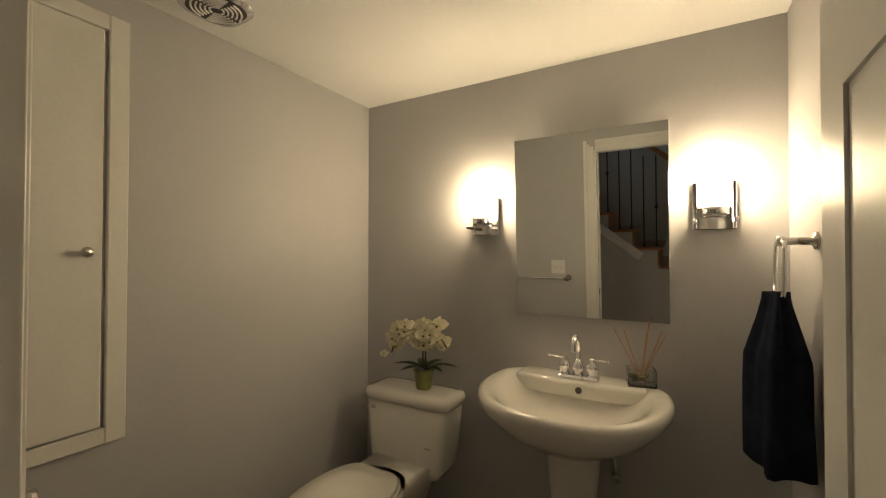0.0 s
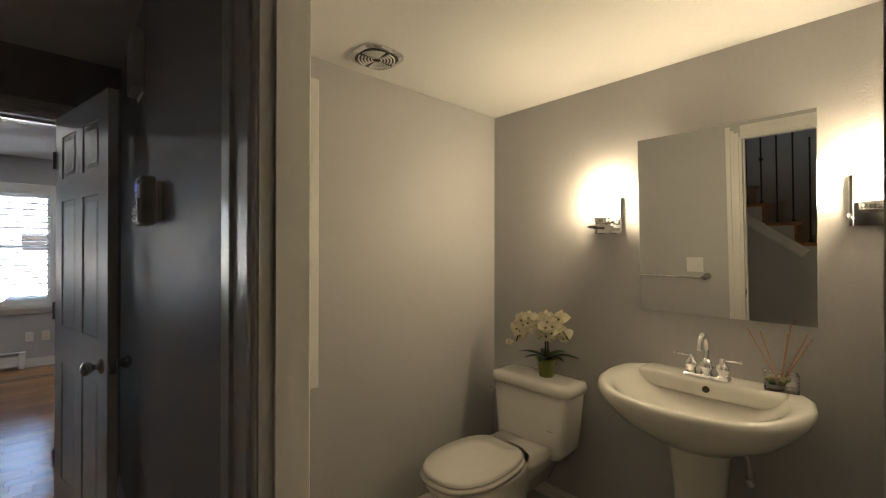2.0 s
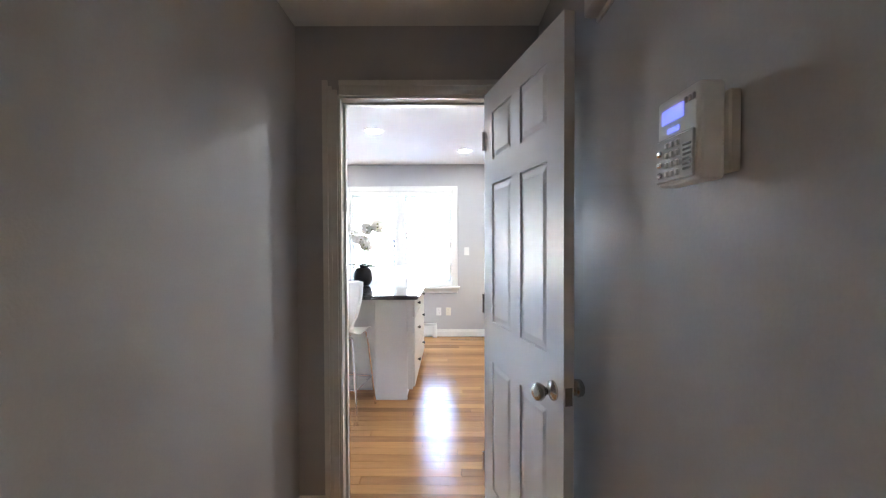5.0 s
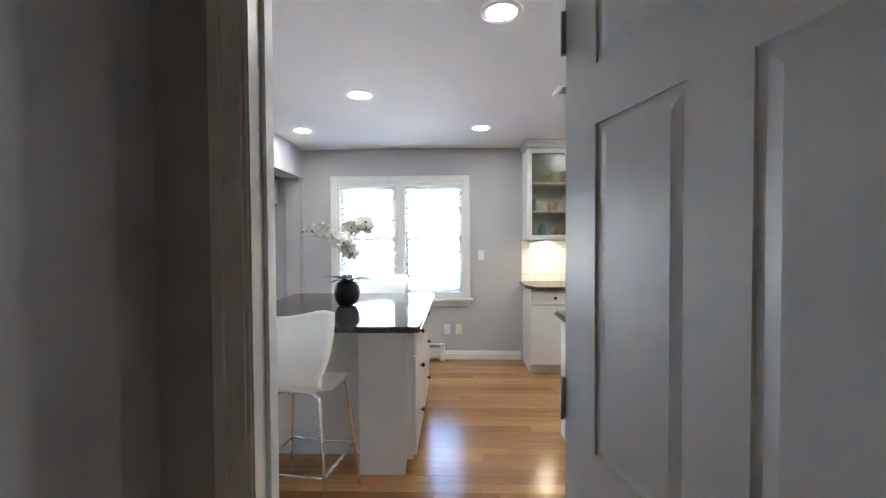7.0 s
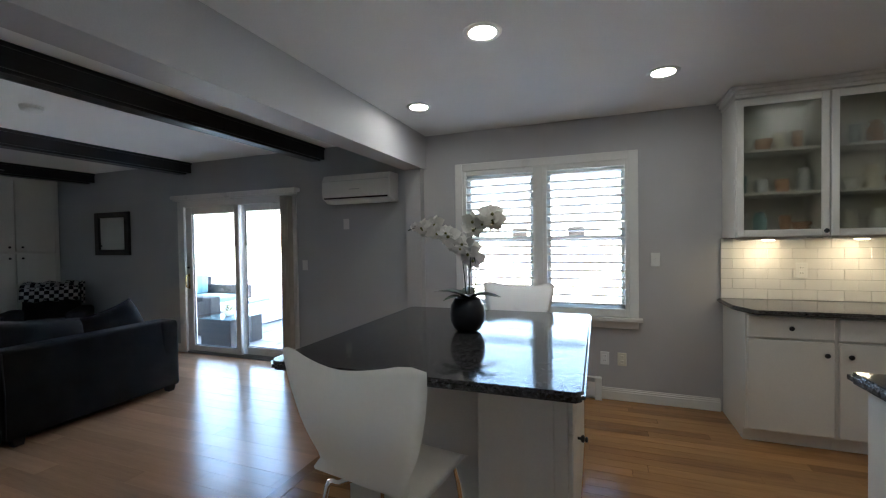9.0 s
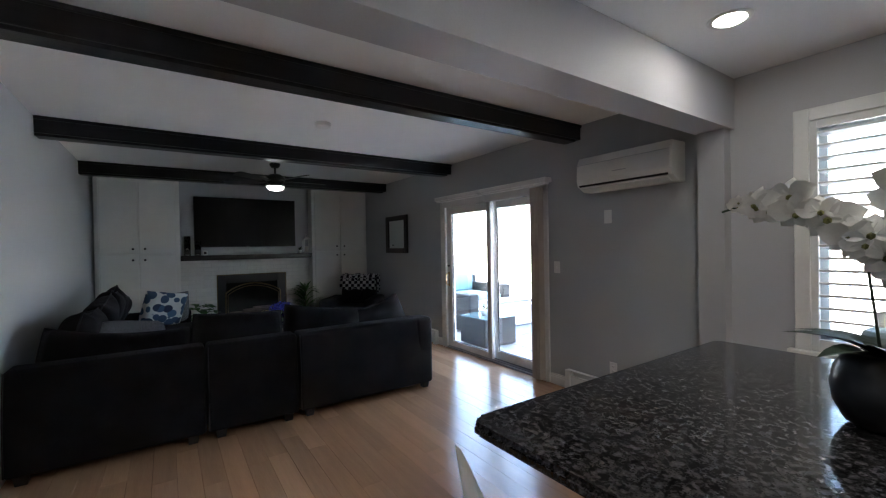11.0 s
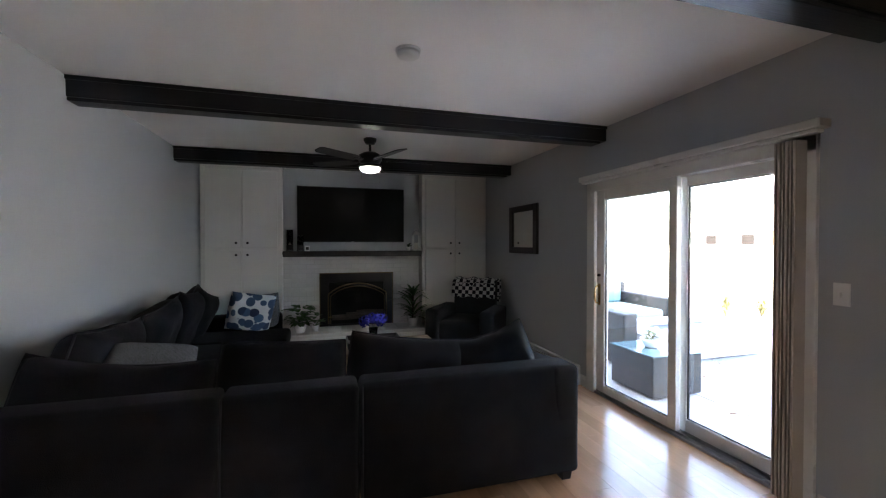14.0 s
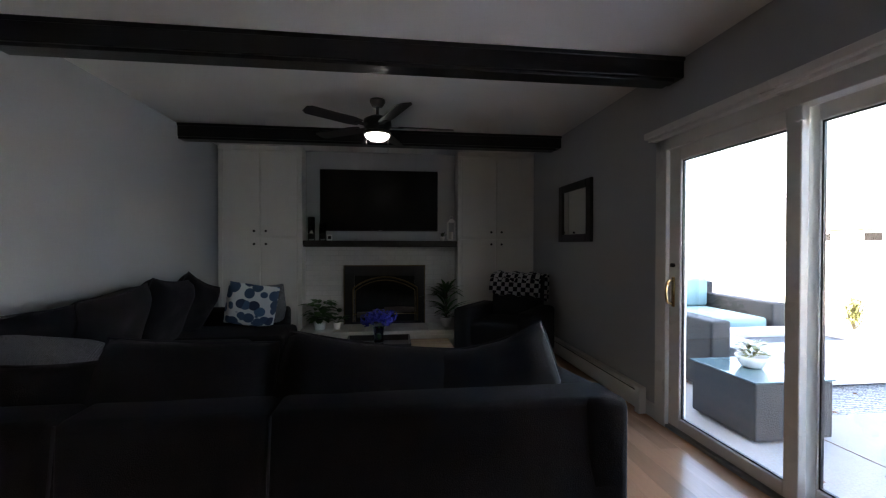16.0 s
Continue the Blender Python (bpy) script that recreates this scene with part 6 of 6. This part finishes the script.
cushion_box((-8.0, 8.18, 0.38), (-7.82, 8.87, 0.78), AQUA, ws, "back_cushion")
cushion_box((-8.0, 8.89, 0.38), (-7.82, 9.57, 0.78), AQUA, ws, "back_cushion")
ft = thing("fire_pit_table", (-6.280, 9.6, G), 0, "pale grey rectangular fire pit table on patio", "fire pit")
part("pit_body", box((-6.630, 8.35, G + 0.03), (-5.830, 10.1, 0.20), 0.01, 2), STONEG, ft, w=True)
part("pit_top", join(box((-6.760, 8.22, 0.20), (-6.430, 10.22, 0.30), 0.008), box((-6.030, 8.22, 0.20), (-5.700, 10.22, 0.30), 0.008), box((-6.430, 8.22, 0.20), (-6.030, 8.65, 0.30), 0.008), box((-6.430, 9.8, 0.20), (-6.030, 10.22, 0.30), 0.008)), STONEG, ft, w=True)
part("pit_tray", box((-6.430, 8.65, 0.22), (-6.030, 9.8, 0.26)), BLACK, ft, w=True)
part("control_panel", box((-5.832, 8.62, 0.0), (-5.822, 8.80, 0.14)), GREYP, ft, w=True)
pot = thing("potted_plant", (-5.25, 7.78, 0.328), 0, "pale green plant in white shell bowl on patio table", "plant")
part("bowl", lathe([(0.05, 0), (0.07, 0.01), (0.10, 0.06), (0.11, 0.09), (0.10, 0.09), (0.08, 0.04)], 22), CLAY, pot, "", True)
rr = random.Random(8)
for i in range(60):
    aa = rr.uniform(0, 360)
    part("leaf", leaf(rr.uniform(0.05, 0.09), 0.035, pose(0.06 * math.cos(radians(aa + 90)) * rr.random(), 0.06 * math.sin(radians(aa + 90)) * rr.random(), 0.07 + rr.uniform(0, 0.12), rr.uniform(0, 60), 0, aa), 0.2, 0.4), LEAFY if i % 3 else PETAL, pot)
rg = solid("outdoor_rug", box((-8.2, 8.2, G), (-5.3, 10.9, G + 0.008)), pattern("rug_print", (0.10, 0.12, 0.14), (0.45, 0.47, 0.48), "weave", 9), "grey and white patterned rug under patio furniture", "rug")
for y in (8.05, 9.9, 12.0):
    solid("patio_joint", box((-12, y, G), (3, y + 0.012, G + 0.0015)), GAP, kind="structure")
rr = random.Random(21)
dry = [leaf(rr.uniform(0.05, 0.09), 0.04, pose(rr.uniform(-7.5, -2.6), rr.uniform(7.4, 10.5), G + 0.012, rr.uniform(-8, 12), 0, rr.uniform(0, 360)), 0.4, 0.15, 3) for _ in range(60)]
solid("fallen_leaves", join(*dry), mat("dry_leaf", (0.16, 0.075, 0.03), 0.8, var=0.3), "brown dry leaves scattered over the concrete patio", "leaves", kind="stuff")
solid("garden_wall", box((-40, 15.2, G), (25, 15.4, 1.35)), FENCEW, kind="structure")


def bush(x, y, h, seed):
    b = thing("shrub", (x, y, G), 0, "thin yellow-green garden shrub", "shrub", "garden shrubs")
    r = random.Random(seed)
    bits, tw = [], []
    for i in range(26):
        d = Vector((r.gauss(0, 0.35), r.gauss(0, 0.35), 1)).normalized()
        L = h * r.uniform(0.5, 1.0)
        tw.append(rod([(0, 0, 0), d * L * 0.5, d * L + Vector((r.uniform(-0.05, 0.05), r.uniform(-0.05, 0.05), 0))], 0.008, 4, 0.002))
        for j in range(38):
            p = d * L * r.uniform(0.25, 1.0) + Vector((r.uniform(-0.07, 0.07), r.uniform(-0.07, 0.07), r.uniform(-0.05, 0.05)))
            bits.append(leaf(0.06, 0.025, Matrix.Translation(p) @ pose(0, 0, 0, r.uniform(-40, 70), 0, r.uniform(0, 360)), 0.2, 0.3, 2))
    part("twigs", join(*tw), STEM, b)
    part("foliage", join(*bits), LEAFY, b)


bush(-8.15, 12.4, 0.8, 1)
bush(-8.0, 13.2, 0.8, 2)

nb = thing("brick_house", (-26, 40, G), 0, "distant red brick house with pale upper storey behind garden wall", "house")
part("house_wall", box((-34, 40, G), (-20, 48, 2.5)), REDBR, nb, w=True)
part("upper_wall", box((-34.1, 39.9, 2.5), (-19.9, 48.1, 5.4)), FENCEW, nb, "pale upper siding", w=True)
part("roof", loft([[(-35, 39, 5.4), (-19, 39, 5.4), (-19, 49, 5.4), (-35, 49, 5.4)], [(-33, 43.8, 7.6), (-21, 43.8, 7.6), (-21, 44.2, 7.6), (-33, 44.2, 7.6)]]), GREYP, nb, w=True)
for x in (-32.5, -29, -25.5, -22.5):
    wd = part("window", box((x, 39.9, 1.2), (x + 1.4, 40.0, 2.3)), WINFR, nb, w=True)
    part("pane", box((x + 0.12, 39.86, 1.3), (x + 1.28, 39.9, 2.2)), SCREEN, wd, w=True)
nb = thing("pale_house", (2, 34, G), 0, "distant pale house seen through kitchen window", "house")
part("house_wall", box((-8, 34, G), (8, 42, 3.2)), FENCEW, nb, w=True)
part("roof", loft([[(-9, 33, 3.2), (9, 33, 3.2), (9, 43, 3.2), (-9, 43, 3.2)], [(-7, 37.8, 5.6), (7, 37.8, 5.6), (7, 38.2, 5.6), (-7, 38.2, 5.6)]]), GREYP, nb, w=True)
for x in (-6, -2, 2, 5):
    wd = part("window", box((x, 33.9, 1.0), (x + 1.4, 34.0, 2.4)), WINFR, nb, w=True)
    part("pane", box((x + 0.12, 33.86, 1.1), (x + 1.28, 33.9, 2.3)), SCREEN, wd, w=True)


def bare_tree(x, y, h, seed):
    t = thing("bare_tree", (x, y, G), 0, "leafless winter tree in the garden", "tree", "winter trees")
    r = random.Random(seed)
    limbs = []

    def grow(p, d, L, rad, depth):
        q = p + d * L * 0.5 + Vector((r.uniform(-1, 1), r.uniform(-1, 1), 0)) * L * 0.05
        e = p + d * L
        limbs.append(rod([p, q, e], rad, 6, rad * 0.55))
        if depth:
            for _ in range(3):
                nd = (d + Vector((r.gauss(0, 0.5), r.gauss(0, 0.5), r.uniform(0, 0.4)))).normalized()
                grow(e, nd, L * r.uniform(0.55, 0.8), rad * 0.55, depth - 1)

    part("trunk", rod([(0, 0, 0), (0.05, 0.02, h * 0.2), (0.02, 0, h * 0.4)], 0.14, 8, 0.09), BARK, t)
    grow(Vector((0.02, 0, h * 0.38)), Vector((0.1, 0, 1)).normalized(), h * 0.25, 0.09, 4)
    part("limbs", join(*limbs), BARK, t)


bare_tree(1.3, 19.0, 6.5, 3)
bare_tree(-3.2, 24.0, 7.5, 9)
sg = thing("string_lights", (-6, 11, 2.6), 0, "string of small patio lights on dark wire", "string lights")
for y in (10.0, 12.2):
    pts = [(-13 + i * 0.8, y, 2.62 - 0.12 * math.sin(i % 6 / 6 * math.pi)) for i in range(16)]
    part("wire", rod(pts, 0.008, 5), BLACK, sg, w=True)
    for p in pts[1::2]:
        part("bulb", blob(0.035, (p[0], p[1], p[2] - 0.06), 1, (1, 1, 1.3)), CLAY, sg, w=True)
for x in (-13.0, -1.0):
    for y in (10.0, 12.2):
        part("post", rod([(x, y, G), (x, y, 2.65)], 0.03, 8), BLACK, sg, w=True)

# ---- pieces of floors, tiles and bricks ----
unit = bpy.data.meshes.new("unit_piece")
bm = box((-0.5, -0.5, -0.5), (0.5, 0.5, 0.5))
bm.to_mesh(unit)
bm.free()


def pieces(parent, name, material, cells, thick):
    """Boxes on one shared mesh under a parent; cells: (centre, size)."""
    me = unit.copy()
    me.materials.append(material)
    base = parent.matrix_basis.translation
    for c, s in cells:
        o = new(name, me)
        o.parent = parent
        o.location = Vector(c) - base
        o.scale = s


def boards(x0, x1, y0, y1, w, length, seed):
    r = random.Random(seed)
    n = round((y1 - y0) / w)
    w = (y1 - y0) / n
    out = []
    for k in range(n):
        x = x0 - r.uniform(0, length)
        while x < x1:
            e = x + length * r.uniform(0.7, 1.3)
            a, b = max(x, x0), min(e, x1)
            if b - a > 0.02:
                out.append((((a + b) / 2, y0 + (k + 0.5) * w, -0.01 + r.uniform(-0.0003, 0.0003)), (b - a - 0.0015, w - 0.0014, 0.02)))
            x = e
    return out


def floor_base(name, a, b):
    return solid(name, box((*a, -0.0215), (*b, -0.0205)), GAP, kind="structure")


f = floor_base("floor_kitchen", (-1.66, 3.08), (4.3, 6.95))
pieces(f, "plank", OAK, boards(-1.66, 4.3, 3.08, 6.95, 0.083, 1.35, 1), 0.02)
f = floor_base("floor_family", (-8.0, 2.91), (-1.74, 6.95))
pieces(f, "plank", MAPLE, boards(-8.0, -1.74, 2.91, 6.95, 0.127, 1.5, 2), 0.02)
f = floor_base("floor_hall", (-0.62, -1.60), (0.74, 3.08))
pieces(f, "plank", OAK, boards(-0.62, 0.74, -1.60, 3.08, 0.083, 1.1, 3), 0.02)
solid("floor_threshold", box((-1.74, 3.14, -0.02), (-1.66, 6.95, 0.004), 0.002), OAK, kind="structure")

cells = []
tw_, th_ = 0.152, 0.076
for r in range(7):
    z = 0.925 + r * (th_ + 0.003)
    x = 0.933 - (tw_ / 2 if r % 2 else 0)
    while x < 4.28:
        a, b = max(x, 0.933), min(x + tw_, 4.28)
        z1 = min(z + th_, 1.40)
        if a > 2.78:
            z1 = min(z1, 1.085)
        if b - a > 0.02 and z1 - z > 0.01:
            cells.append((((a + b) / 2, 6.939, (z + z1) / 2), (b - a, 0.007, z1 - z)))
        x += tw_ + 0.003
pieces(bs, "tile", TILE, cells, 0)
cells = []
r = random.Random(4)
for k in range(16):
    z = 0.192 + k * 0.066
    y = 3.94 - (0.105 if k % 2 else 0)
    while y < 5.91:
        a, b = max(y, 3.94), min(y + 0.20, 5.908)
        for lo, hi in (((a, min(b, 4.425)), (max(a, 5.497), b)) if z < 0.97 else ((a, b),)):
            if hi - lo > 0.03:
                cells.append(((-7.972 + r.uniform(-0.002, 0.002), (lo + hi) / 2, z + 0.028), (0.02, hi - lo, 0.056)))
        y += 0.21
pieces(fp, "brick", BRICKW, cells, 0)
cells = []
for i in range(10):
    for j in range(3):
        cells.append(((-7.885 + j * 0.172, 4.035 + i * 0.197, 0.193), (0.165, 0.19, 0.02)))
for i in range(10):
    for j in range(2):
        cells.append(((-7.457, 4.035 + i * 0.197, 0.05 + j * 0.07), (0.02, 0.19, 0.062)))
pieces(hs, "brick", BRICKW, cells, 0)
